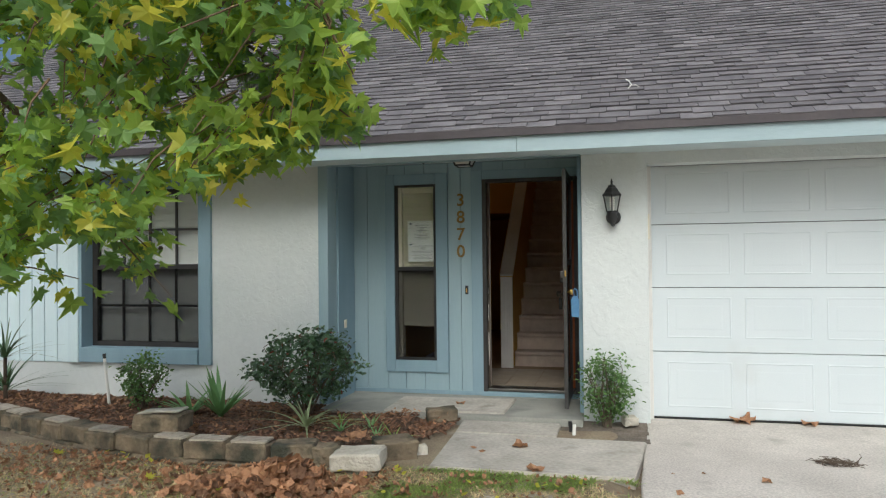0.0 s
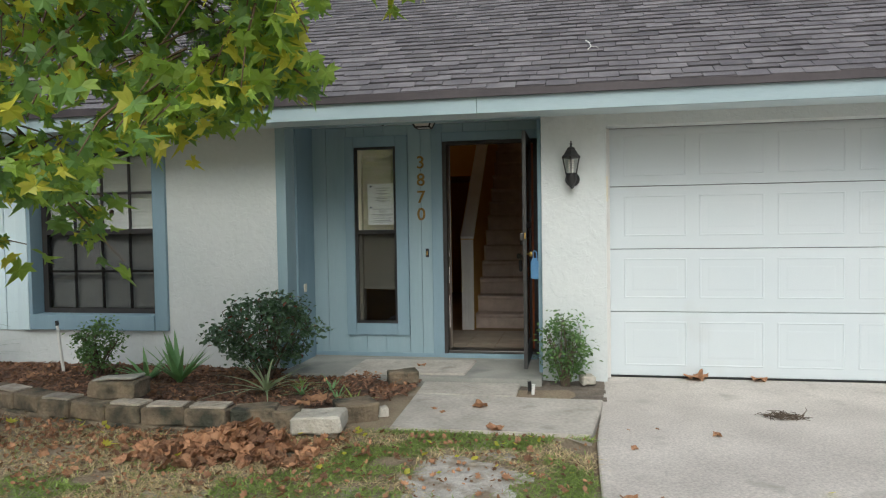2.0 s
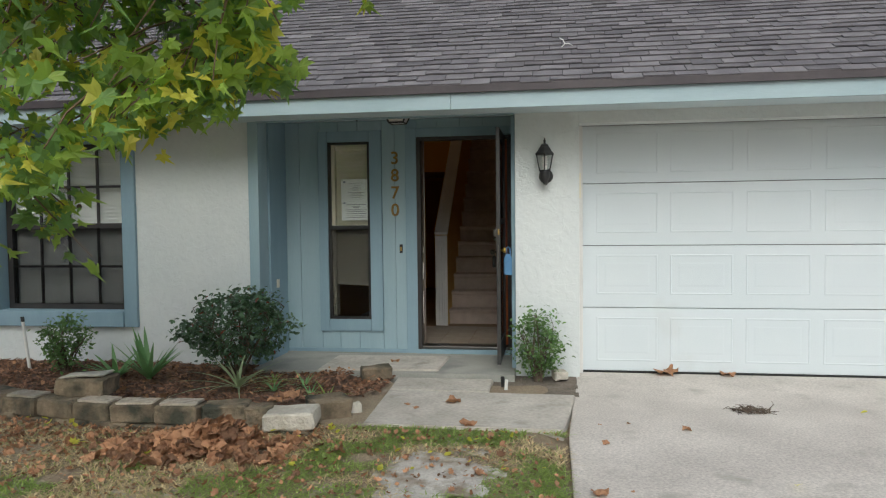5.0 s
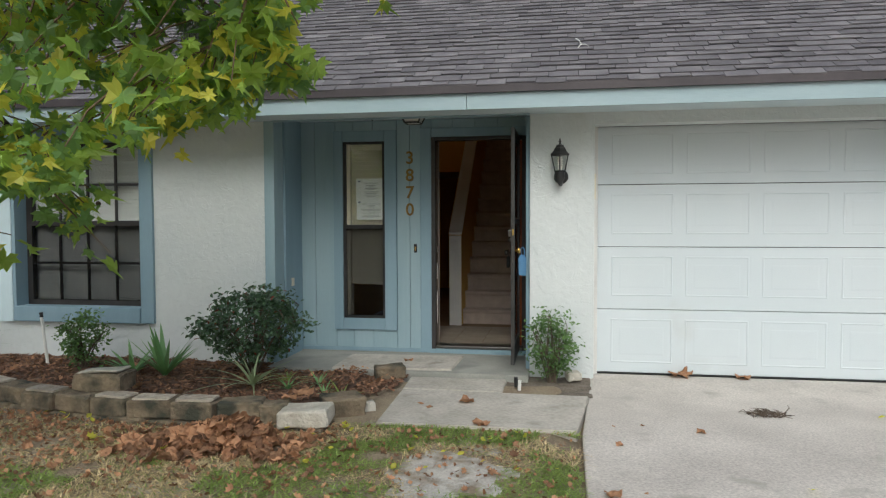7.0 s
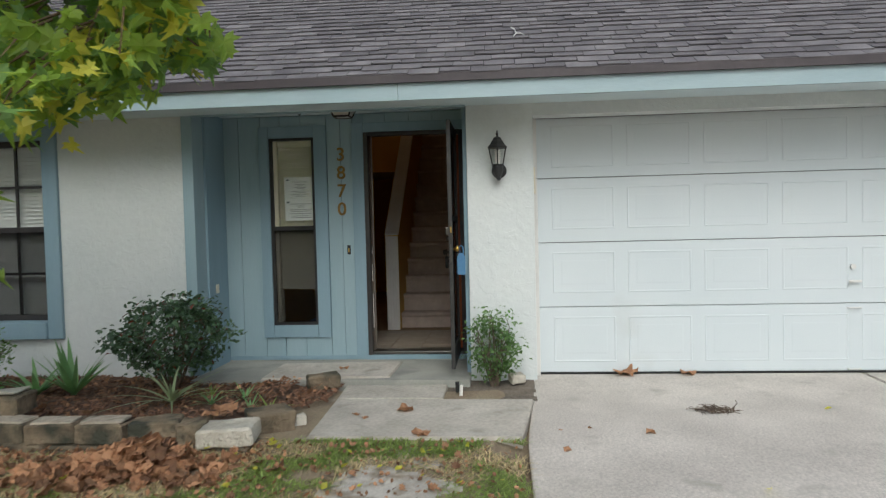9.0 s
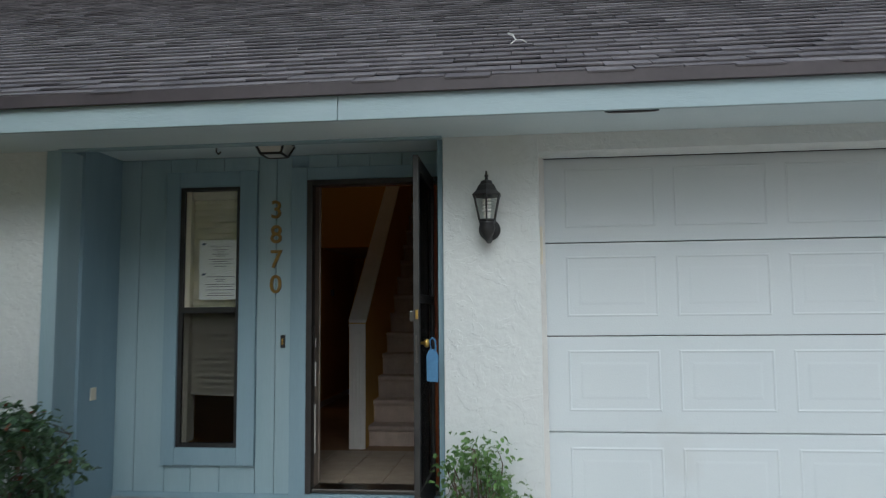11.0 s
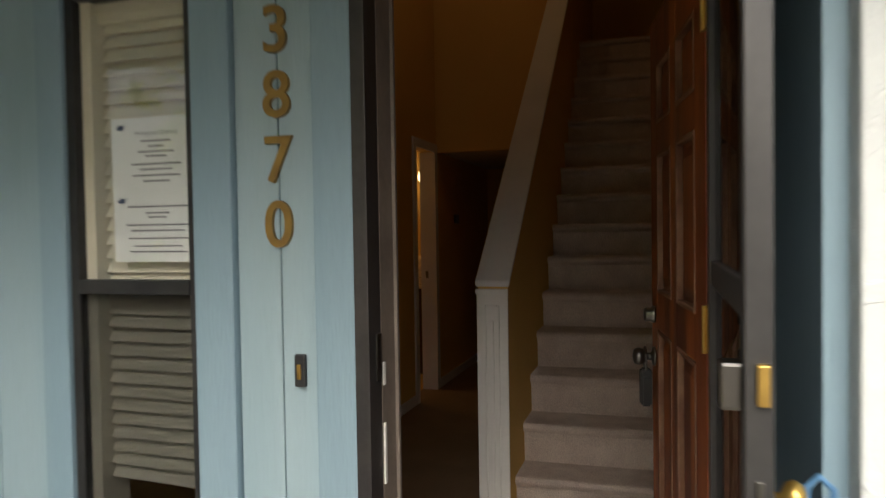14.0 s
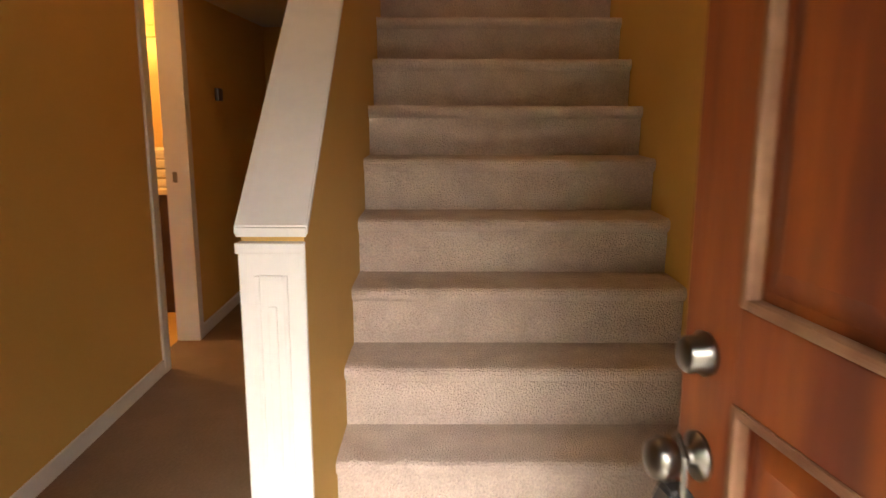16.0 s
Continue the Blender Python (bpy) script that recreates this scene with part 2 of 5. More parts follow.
GUMROW = leafy("sweetgum_leaf_yellowing", (0.36, 0.39, 0.05), (0.58, 0.54, 0.08), rand=0.35, light=0.5)
GUMDARK = leafy("sweetgum_leaf_shaded", (0.125, 0.235, 0.075), (0.21, 0.33, 0.095), rand=0.35, light=0.45)
DRY = leafy("dry_leaf", (0.17, 0.083, 0.042), (0.40, 0.22, 0.115), rand=0.6, rough=0.8, light=0.1)
HOLLY = leafy("dark_shrub_leaf", (0.055, 0.10, 0.052), (0.10, 0.165, 0.08), rand=0.4, rough=0.3, light=0.12)
LIGHTSHRUB = leafy("light_shrub_leaf", (0.07, 0.14, 0.04), (0.14, 0.23, 0.065), rand=0.35, light=0.2)
REDLEAF = leafy("red_tip_leaf", (0.16, 0.03, 0.02), (0.24, 0.06, 0.03), rand=0.3, light=0.15)
GRASS = leafy("grass_blade", (0.155, 0.225, 0.05), (0.27, 0.34, 0.085), rand=0.45, light=0.25)
STRAW = leafy("dry_grass_blade", (0.38, 0.30, 0.16), (0.55, 0.44, 0.25), rand=0.35, rough=0.8, light=0.1)
BLADE = leafy("succulent_blade", (0.11, 0.24, 0.08), (0.20, 0.34, 0.13), rand=0.3, light=0.15)
STRIPED = leafy("striped_blade", (0.16, 0.22, 0.10), (0.34, 0.38, 0.22), rand=0.35, light=0.2)
MOSS = mat("spanish_moss", (0.22, 0.23, 0.17), (0.30, 0.31, 0.24), scale=9, rough=1.0, rand=0.3, island=True)
PVC = mat("white_pipe", (0.72, 0.71, 0.67), rough=0.5, grain=0.06)
DARKWOOD = mat("dark_vanity_wood", (0.035, 0.015, 0.01), (0.05, 0.022, 0.014), scale=5, rough=0.5)
TOWEL = mat("cream_towel", (0.72, 0.62, 0.42), (0.78, 0.68, 0.48), scale=8, rough=1.0, bump=0.5, fine=120)
LAMPGLOW = glow("warm_lamp_glass", (1.0, 0.72, 0.35), 3)


# ---- builders ----
def thing(name, at, label, category, group="", kind=""):
    ob = new(name)
    ob.location = at
    ob.empty_display_size = 0.1
    return tagged(ob, label, category, group, kind)


def place_of(ob):
    p = Vector((0, 0, 0))
    while ob:
        p += ob.location
        ob = ob.parent
    return p


def part(name, bm, material, parent=None, label="", smooth=False):
    """Links a bmesh, given in world coordinates, as one mesh under its thing."""
    mesh = bpy.data.meshes.new(name)
    if parent:
        bmesh.ops.translate(bm, verts=bm.verts, vec=-place_of(parent))
    if smooth:
        for f in bm.faces:
            f.smooth = True
    bm.to_mesh(mesh)
    bm.free()
    mesh.materials.append(material)
    ob = new(name, mesh)
    ob.parent = parent
    return tagged(ob, label)


def setting(name, bm, material, label, category, kind="structure"):
    return tagged(part(name, bm, material), label, category, kind=kind)


def box(x0, x1, y0, y1, z0, z1, bevel=0.0, bm=None):
    bm = bm or bmesh.new()
    old = set(bm.edges)
    m = Matrix.LocRotScale(((x0 + x1) / 2, (y0 + y1) / 2, (z0 + z1) / 2), None, (abs(x1 - x0), abs(y1 - y0), abs(z1 - z0)))
    bmesh.ops.create_cube(bm, size=1, matrix=m)
    if bevel:
        bmesh.ops.bevel(bm, geom=[e for e in bm.edges if e not in old], offset=bevel, segments=2, affect="EDGES", profile=0.6)
    return bm


def prism(points, axis, a, b, bm=None, bevel=0.0):
    """A polygon pushed from a to b along an axis; points are in the two other axes, in order."""
    bm = bm or bmesh.new()
    i = "xyz".index(axis)
    ring = []
    for v in (a, b):
        row = []
        for p in points:
            c = list(p)
            c.insert(i, v)
            row.append(bm.verts.new(c))
        ring.append(row)
    new_faces = [bm.faces.new(ring[0]), bm.faces.new(ring[1][::-1])]
    for k in range(len(points)):
        j = (k + 1) % len(points)
        new_faces.append(bm.faces.new((ring[0][j], ring[0][k], ring[1][k], ring[1][j])))
    bmesh.ops.recalc_face_normals(bm, faces=new_faces)
    if bevel:
        bmesh.ops.bevel(bm, geom=list({e for f in new_faces for e in f.edges}), offset=bevel, segments=2, affect="EDGES")
    return bm


def lathe(profile, at, sides=20, bm=None, axis="z", flat=1.0):
    """A turned shape: rows of (radius, height) about an axis through at."""
    bm = bm or bmesh.new()
    rings = []
    for r, h in profile:
        row = []
        for k in range(sides):
            a = 2 * math.pi * (k + 0.5) / sides
            u, v = max(r, 1e-4) * math.cos(a), max(r, 1e-4) * math.sin(a) * flat
            c = {"z": (u, v, h), "y": (u, h, v), "x": (h, u, v)}[axis]
            row.append(bm.verts.new(Vector(c) + Vector(at)))
        rings.append(row)
    fs = []
    for p, q in zip(rings, rings[1:]):
        for k in range(sides):
            fs.append(bm.faces.new((p[k], p[(k + 1) % sides], q[(k + 1) % sides], q[k])))
    fs += [bm.faces.new(rings[0][::-1]), bm.faces.new(rings[-1])]
    bmesh.ops.recalc_face_normals(bm, faces=fs)
    return bm


def tube(points, r0, r1=None, sides=6, bm=None):
    """A round bar along points, tapering from r0 to r1."""
    bm = bm or bmesh.new()
    r1 = r0 if r1 is None else r1
    pts = [Vector(p) for p in points]
    rings = []
    for i, p in enumerate(pts):
        d = (pts[min(i + 1, len(pts) - 1)] - pts[max(i - 1, 0)]).normalized()
        q = d.to_track_quat("Z", "Y")
        r = r0 + (r1 - r0) * i / max(1, len(pts) - 1)
        rings.append([bm.verts.new(p + q @ Vector((r * math.cos(2 * math.pi * k / sides), r * math.sin(2 * math.pi * k / sides), 0))) for k in range(sides)])
    for a, b in zip(rings, rings[1:]):
        for k in range(sides):
            bm.faces.new((a[k], a[(k + 1) % sides], b[(k + 1) % sides], b[k]))
    bm.faces.new(rings[0][::-1])
    bm.faces.new(rings[-1])
    return bm


def joined(name, verts, faces, material, parent=None, label=""):
    mesh = bpy.data.meshes.new(name)
    mesh.from_pydata([tuple(v) for v in verts], [], faces)
    mesh.materials.append(material)
    ob = new(name, mesh)
    ob.parent = parent
    return tagged(ob, label)


def shared(name, bm, material):
    mesh = bpy.data.meshes.new(name)
    bm.to_mesh(mesh)
    bm.free()
    mesh.materials.append(material)
    return mesh


def piece(name, mesh, parent, m):
    ob = new(name, mesh)
    ob.parent = parent
    ob.matrix_basis = Matrix.Translation(-place_of(parent)) @ m
    return ob


def grade(x, y):
    """The height of the yard, which falls gently to the street."""
    return -0.045 - 0.013 * min(max(5.2 - y, 0), 8)


def surface(xs, ys, fn):
    """A sheet over a grid, its height given by fn."""
    bm = bmesh.new()
    g = [[bm.verts.new((x, y, fn(x, y))) for x in xs] for y in ys]
    for a, b in zip(g, g[1:]):
        for k in range(len(xs) - 1):
            bm.faces.new((a[k], a[k + 1], b[k + 1], b[k]))
    return bm


def steps(a, b, n):
    return [a + (b - a) * k / n for k in range(n + 1)]


# ---- ground ----
def yard(x, y):
    n = 0.02 * noise.noise((x * 0.9, y * 0.9, 0)) + 0.008 * noise.noise((x * 4, y * 4, 3))
    near = 1.0 if -9 < x < 8 and -3 < y < 8 else 0.0
    return grade(x, y) + n * near - (0.06 if x > -0.2 and y > -8 and x < 8 else 0) - (0.1 if y > 6.4 else 0)


setting("ground", surface([-400, -80, -20] + steps(-9, 6, 75) + [8, 20, 80, 400], [-400, -80, -20, -8] + steps(-3, 7, 60) + [8, 20, 80, 400], yard), LAWN, "patchy thin lawn with sandy bare soil", "lawn")

SAND = mat("pale_sand", (0.40, 0.37, 0.33), (0.52, 0.49, 0.44), scale=7, rough=1.0, bump=0.9, fine=70, grain=0.35, dirt=(0.24, 0.19, 0.13), dirt_scale=6, dirt_from=0.52, dist=0.012)
sand = surface(steps(-1.7, -0.25, 58), steps(3.4, 5.0, 64), lambda x, y: yard(x, y) + 0.005)
thin = [f for f in sand.faces if math.exp(-((f.calc_center_median().x + 0.95) / 0.36) ** 2 - ((f.calc_center_median().y - 4.3) / 0.42) ** 2) + 0.45 * noise.noise(f.calc_center_median() * 6) < 0.45]
bmesh.ops.delete(sand, geom=thin, context="FACES")
setting("sand_patch", sand, SAND, "bare pale sandy patch in the thin lawn", "sand")

drive_pad = thing("driveway", (2, 4, 0), "pale weathered concrete driveway before the garage", "driveway", kind="structure")


def slab(name, outline, top, material, parent, label="", rise=None):
    bm = prism(outline, "z", top - 0.16, top, bevel=0.008)
    if rise:
        for v in bm.verts:
            v.co.z += rise(v.co.x, v.co.y)
    return part(name, bm, material, parent, label)


fall = lambda x, y: -0.05 - 0.006 * max(0, 6.9 - y)
slab("slab", [(-0.085, 6.95), (-0.2, 5.1), (-0.2, 2.6), (2.6, 2.6), (2.6, 6.95)], 0.0, DRIVE, drive_pad, rise=fall)
slab("slab", [(2.62, 6.95), (2.62, 2.6), (5.3, 2.6), (5.3, 6.95)], 0.0, DRIVE, drive_pad, rise=fall)
slab("slab", [(-0.2, 2.58), (-0.2, -5), (2.6, -5), (2.6, 2.58)], 0.0, DRIVE, drive_pad, rise=fall)
slab("slab", [(2.62, 2.58), (2.62, -5), (5.3, -5), (5.3, 2.58)], 0.0, DRIVE, drive_pad, rise=fall)

walkway = thing("walkway", (-1, 5.8, 0), "stained concrete front path slabs between bed and driveway", "path", kind="structure")
slab("slab", [(-1.57, 5.1), (-0.235, 5.11), (-0.13, 6.03), (-1.60, 6.04)], -0.03, CONCRETE, walkway)
slab("slab", [(-1.60, 6.05), (-0.80, 6.045), (-0.80, 6.485), (-1.62, 6.465)], -0.026, CONCRETE, walkway)
porch = thing("porch_slab", (-1.8, 6.9, 0), "grey concrete porch floor with a paler slab on it", "porch", kind="structure")
slab("slab", [(-2.97, 6.52), (-0.62, 6.50), (-0.62, 7.36), (-2.95, 7.36)], 0.004, WORN, porch)
slab("slab", [(-2.36, 6.535), (-1.29, 6.60), (-1.27, 7.22), (-2.36, 7.16)], 0.02, CONCRETE, porch, "paler worn concrete slab")

# planting beds
EDGE = [(-7.2, 5.95), (-5.6, 5.5), (-4.66, 5.17), (-4.05, 4.96), (-3.6, 4.9), (-3.17, 4.84), (-2.75, 4.87), (-2.3, 4.96)]


def edge_y(x):
    for (x0, y0), (x1, y1) in zip(EDGE, EDGE[1:]):
        if x0 <= x <= x1:
            return y0 + (y1 - y0) * (x - x0) / (x1 - x0)
    return EDGE[0][1] if x < EDGE[0][0] else EDGE[-1][1] + (x + 2.3) * 1.2


def bed_z(x, y):
    back = min(max((y - edge_y(x)) / 1.4, 0), 1)
    return 0.045 - 0.05 * back + 0.03 * noise.noise((x * 1.7, y * 1.7, 7)) + 0.014 * noise.noise((x * 9, y * 9, 1))


bed = bmesh.new()
cols = steps(-8.5, -1.63, 150)
grid = [[bed.verts.new((x, edge_y(x) + 0.1 + (6.78 - edge_y(x) - 0.1) * k / 40, 0)) for k in range(41)] for x in cols]
for a, b in zip(grid, grid[1:]):
    for k in range(40):
        bed.faces.new((a[k + 1], a[k], b[k], b[k + 1]))
for v in bed.verts:
    drop = 0.11 * min(max((v.co.x + 2.2) / 0.5, 0), 1)
    v.co.z = bed_z(v.co.x, v.co.y) - drop - (0.07 if v.co.y > 6.5 and v.co.x > -2.97 else 0)
setting("mulch_bed", bed, MULCH, "brown bark mulch planting bed along the house wall", "mulch")
setting("soil_patch", surface(steps(-0.795, -0.10, 14), steps(6.05, 6.76, 14), lambda x, y: -0.052 + 0.014 * noise.noise((x * 6, y * 6, 2))), SOIL, "bare dark soil patch beside the garage wall", "soil")

# ---- house shell ----
SLOPE, EAVE_Y, EAVE_Z, RIDGE = 0.62, 6.20, 2.36, 11.4


def under_roof(y, less=0.0):
    return EAVE_Z + SLOPE * (min(y, 2 * RIDGE - y) - EAVE_Y) - less


setting("wall_front", box(-9, -2.97, 6.75, 6.95, -0.4, 0.335), STUCCO, "white textured stucco wall base under the window", "wall")
setting("wall_stucco", box(-4.19, -3.062, 6.75, 6.95, 0.335, 2.25), STUCCO, "white textured stucco house wall", "wall")
setting("wall_behind_siding", box(-9, -5.70, 6.78, 6.95, 0.335, 2.25), SIDING, "pale blue wall behind the board siding", "wall")
setting("wall_over_window", box(-5.70, -4.19, 6.78, 6.95, 2.10, 2.25), BLUE, "blue painted wall strip over the window", "wall")
setting("corner_trim", box(-3.062, -2.965, 6.735, 6.95, 0.0, 2.25, 0.004), PALE, "pale blue corner board of the porch recess", "trim")
setting("wall_recess_side", box(-3.08, -2.945, 6.95, 7.52, -0.1, 2.32), BLUE, "blue side wall of the porch recess", "wall")
setting("garage_pier", box(-0.62, -0.07, 6.75, 7.2, -0.2, 2.25, 0.006), STUCCO, "white stucco pier between the entry and the garage", "wall")
setting("pier_side", box(-0.655, -0.622, 6.80, 7.40, 0.0, 2.32), BLUE, "blue painted side of the porch recess", "wall")
setting("garage_lintel", box(-0.07, 6.4, 6.75, 6.95, 2.135, 2.25), STUCCO, "white stucco lintel over the garage door", "wall")
setting("garage_side_wall", box(5.04, 6.4, 6.75, 6.95, -0.2, 2.135), STUCCO, "white stucco wall beside the garage door", "wall")
setting("garage_stop", box(-0.075, -0.035, 6.90, 6.965, -0.05, 2.13, 0.004), WHITE, "white door stop at the garage jamb", "trim")
bm = box(-0.4, 6.4, 12.6, 12.7, -0.2, 2.3)
box(6.3, 6.4, 6.95, 12.6, -0.2, 2.3, bm=bm)
box(-9.0, -8.9, 6.95, 16.1, -0.4, 2.3, bm=bm)
box(6.3, 6.4, 12.7, 16.1, -0.4, 2.3, bm=bm)
box(-8.9, 6.4, 16.0, 16.1, -0.4, 2.6, bm=bm)
setting("wall_outer", bm, STUCCO, "plain white outer walls of the house", "wall")

# recess back wall with openings for the sidelight and the door
bm = bmesh.new()
for x0, x1, z0, z1 in ((-2.95, -2.515, 0.02, 2.32), (-2.515, -2.07, 0.02, 0.34), (-2.515, -2.07, 2.10, 2.32), (-2.07, -1.62, 0.02, 2.32), (-1.62, -0.70, 2.135, 2.32), (-0.70, -0.655, 0.02, 2.32)):
    box(x0, x1, 7.385, 7.52, z0, z1, bm=bm)
wall_entry = setting("wall_entry", bm, BLUE, "blue painted board wall around the front door", "wall")
setting("wall_sill", box(-2.95, -0.655, 7.345, 7.52, -0.1, 0.012), WORN, "concrete step under the entry wall", "trim")
for x0, x1, z0, z1 in ((-2.943, -2.80, 0.02, 2.30), (-2.796, -2.585, 0.02, 2.30), (-2.581, -2.40, 2.205, 2.30), (-2.396, -2.20, 2.205, 2.30), (-2.196, -1.955, 2.205, 2.30),
                       (-2.581, -2.40, 0.02, 0.225), (-2.396, -2.20, 0.02, 0.225), (-2.196, -1.955, 0.02, 0.225), (-1.951, -1.825, 0.02, 2.30), (-1.821, -1.715, 0.02, 2.30),
                       (-1.60, -1.40, 2.215, 2.30), (-1.396, -1.18, 2.215, 2.30), (-1.176, -0.96, 2.215, 2.30), (-0.956, -0.66, 2.215, 2.30)):
    part("plank", box(x0, x1, 7.368, 7.384, z0, z1, 0.003), PALE, wall_entry)
setting("baseboard_entry", box(-2.94, -1.62, 7.352, 7.367, 0.014, 0.05, 0.003), BLUE, "blue base strip of the entry wall", "trim")
setting("door_sill_board", box(-1.62, -0.70, 7.345, 7.40, 0.013, 0.055, 0.004), BLUE, "blue painted board under the front door", "trim")

# siding boards left of the window
siding = thing("siding", (-7, 6.75, 0.3), "pale blue vertical board siding on the house wall", "siding", kind="structure")
x = -5.83
while x > -8.9:
    part("board", box(x - 0.155, x - 0.008, 6.735, 6.779, 0.325, 2.24, 0.004), SIDING, siding)
    x -= 0.156

# soffit, fascia, roof deck
bm = box(-9.3, 6.9, 6.22, 6.749, 2.235, 2.25)
setting("soffit", bm, SOFFIT, "grey-blue painted soffit under the eaves", "soffit")
setting("porch_ceiling", box(-2.96, -0.62, 6.76, 7.52, 2.305, 2.34), SOFFIT, "grey-blue painted porch ceiling", "ceiling")
setting("porch_beam", box(-2.965, -0.62, 6.70, 6.765, 2.225, 2.31, 0.004), PALE, "pale blue trim beam over the porch opening", "trim")
fascia = thing("fascia", (0, 6.2, 2.3), "pale blue weathered fascia board along the eaves", "fascia", kind="structure")
for a, b in ((-9.3, -5.2), (-5.197, -1.1), (-1.097, 2.9), (2.903, 6.9)):
    part("board", box(a, b, 6.195, 6.22, 2.205, 2.335, 0.004), FASCIA, fascia)
setting("drip_edge", prism([(6.165, 2.332), (6.165, 2.395), (6.24, 2.415), (6.24, 2.335)], "x", -9.35, 6.95), DRIP, "dark brown metal drip edge under the shingles", "trim")
deck = [(6.2, 2.35), (RIDGE, under_roof(RIDGE)), (2 * RIDGE - 6.2, 2.35), (2 * RIDGE - 6.2, 2.2), (RIDGE, under_roof(RIDGE, 0.15)), (6.24, 2.25)]
roof = setting("roof", prism(deck, "x", -9.3, 6.9), UNDERLAY, "steep grey-brown asphalt shingle roof", "roof")
part("gable_wall", prism([(6.9, 2.2), (RIDGE, under_roof(RIDGE, 0.3)), (16.1, 2.2)], "x", -8.95, -8.9), STUCCO, roof)
part("gable_wall", prism([(6.9, 2.2), (RIDGE, under_roof(RIDGE, 0.3)), (16.1, 2.2)], "x", 6.3, 6.35), STUCCO, roof)
vent = thing("soffit_vent", (0.39, 6.3, 2.23), "narrow dark oval vent in the soffit", "vent")
part("frame", prism([(0.39 + 0.135 * math.cos(a), 6.31 + 0.02 * math.sin(a)) for a in [k * math.pi / 10 for k in range(20)]], "z", 2.225, 2.236), BRONZE, vent)
part("grille", prism([(0.39 + 0.12 * math.cos(a), 6.31 + 0.013 * math.sin(a)) for a in [k * math.pi / 10 for k in range(20)]], "z", 2.222, 2.227), BLACK, vent)

# ---- garage door: four sections of raised panels ----
garage = thing("garage_door", (2.48, 6.97, 0), "white sectional garage door with raised rectangular panels", "garage door", kind="structure")
SECT = [(-0.035, 0.524, 0.05, 0.445), (0.530, 1.076, 0.645, 1.0), (1.082, 1.625, 1.19, 1.55), (1.631, 2.135, 1.715, 2.075)]
for z0, z1, p0, p1 in SECT:
    section = part("section", box(-0.045, 5.03, 6.972, 7.02, z0, z1, 0.004), GARAGE, garage)
    for k in range(8):
        x0 = 0.085 + 0.632 * k
        x1 = x0 + 0.53
        bm = bmesh.new()
        rings = []
        for inset, y in ((0, 6.9725), (0.010, 6.9690), (0.022, 6.9735), (0.05, 6.9735), (0.085, 6.9710)):
            rings.append([bm.verts.new(c) for c in ((x0 + inset, y, p0 + inset), (x1 - inset, y, p0 + inset), (x1 - inset, y, p1 - inset), (x0 + inset, y, p1 - inset))])
        for a, b in zip(rings, rings[1:]):
            for j in range(4):
                bm.faces.new((a[j], a[(j + 1) % 4], b[(j + 1) % 4], b[j]))
        bm.faces.new(rings[-1])
        bmesh.ops.recalc_face_normals(bm, faces=bm.faces)
        for f in bm.faces:
            if f.normal.y > 0.2:
                f.normal_flip()
        part("panel", bm, GARAGE, section)
part("seal", box(-0.06, 5.03, 6.965, 7.0, -0.052, -0.037), BLACK, garage, "black rubber bottom seal")
part("backing", box(-0.06, 5.03, 7.022, 7.03, -0.05, 2.13), UNDERLAY, garage)
for z in (0.49, -0.02):
    part("lift_handle", tube([(2.50, 6.97, z), (2.50, 6.945, z), (2.60, 6.945, z), (2.60, 6.97, z)], 0.006), WHITE, garage)
part("lock", lathe([(0.022, 6.95), (0.022, 6.972)], (2.54, 0, 0.83), axis="y"), WHITE, garage)
part("lock_handle", box(2.50, 2.60, 6.935, 6.95, 0.70, 0.72, 0.004), WHITE, garage)
bracket = thing("jamb_latch", (-0.06, 6.93, 1.6), "small cream painted latch strip on the garage jamb", "latch")
part("strip", box(-0.068, -0.05, 6.885, 6.90, 1.50, 1.72, 0.003), BLIND, bracket)


# ---- window with divided lites ----
win = thing("window_1", (-4.94, 6.85, 0.5), "dark bronze double-hung window with grilles and closed blinds", "window", kind="structure")
part("sill", box(-5.70, -4.33, 6.70, 6.88, 0.335, 0.485, 0.008), BLUE, win, "blue painted wooden sill")
part("casing", box(-4.325, -4.19, 6.715, 6.88, 0.335, 2.24, 0.006), BLUE, win, "blue painted wooden casing")
part("casing", box(-5.83, -5.705, 6.70, 6.779, 0.33, 2.24, 0.006), SIDING, win, "pale blue corner board")
part("casing", box(-5.703, -5.665, 6.705, 6.93, 0.486, 2.1, 0.003), BLUE, win, "blue painted jamb")
part("casing", box(-5.66, -4.33, 6.735, 6.779, 2.08, 2.24, 0.006), BLUE, win, "blue painted head casing")
wf = bmesh.new()
for a in ((-5.66, -5.60, 6.86, 6.92, 0.486, 2.09), (-4.365, -4.327, 6.86, 6.92, 0.486, 2.09), (-5.60, -4.365, 6.86, 6.92, 0.486, 0.535), (-5.60, -4.365, 6.86, 6.92, 2.04, 2.09)):
    box(*a, bm=wf)
part("window_frame", wf, BRONZE, win)
part("meeting_rail", box(-5.60, -4.365, 6.85, 6.90, 1.275, 1.325, 0.004), BRONZE, win)
for k in (1, 2, 3):
    gx = -5.60 + 1.235 * k / 4
    part("muntin", box(gx - 0.012, gx + 0.012, 6.862, 6.882, 0.535, 1.275, 0.003), BRONZE, win)
    part("muntin", box(gx - 0.012, gx + 0.012, 6.872, 6.892, 1.325, 2.04, 0.003), BRONZE, win)
for z, y in ((0.905, 6.862), (1.68, 6.872)):
    part("muntin", box(-5.60, -4.365, y - 0.002, y + 0.018, z - 0.012, z + 0.012, 0.003), BRONZE, win)
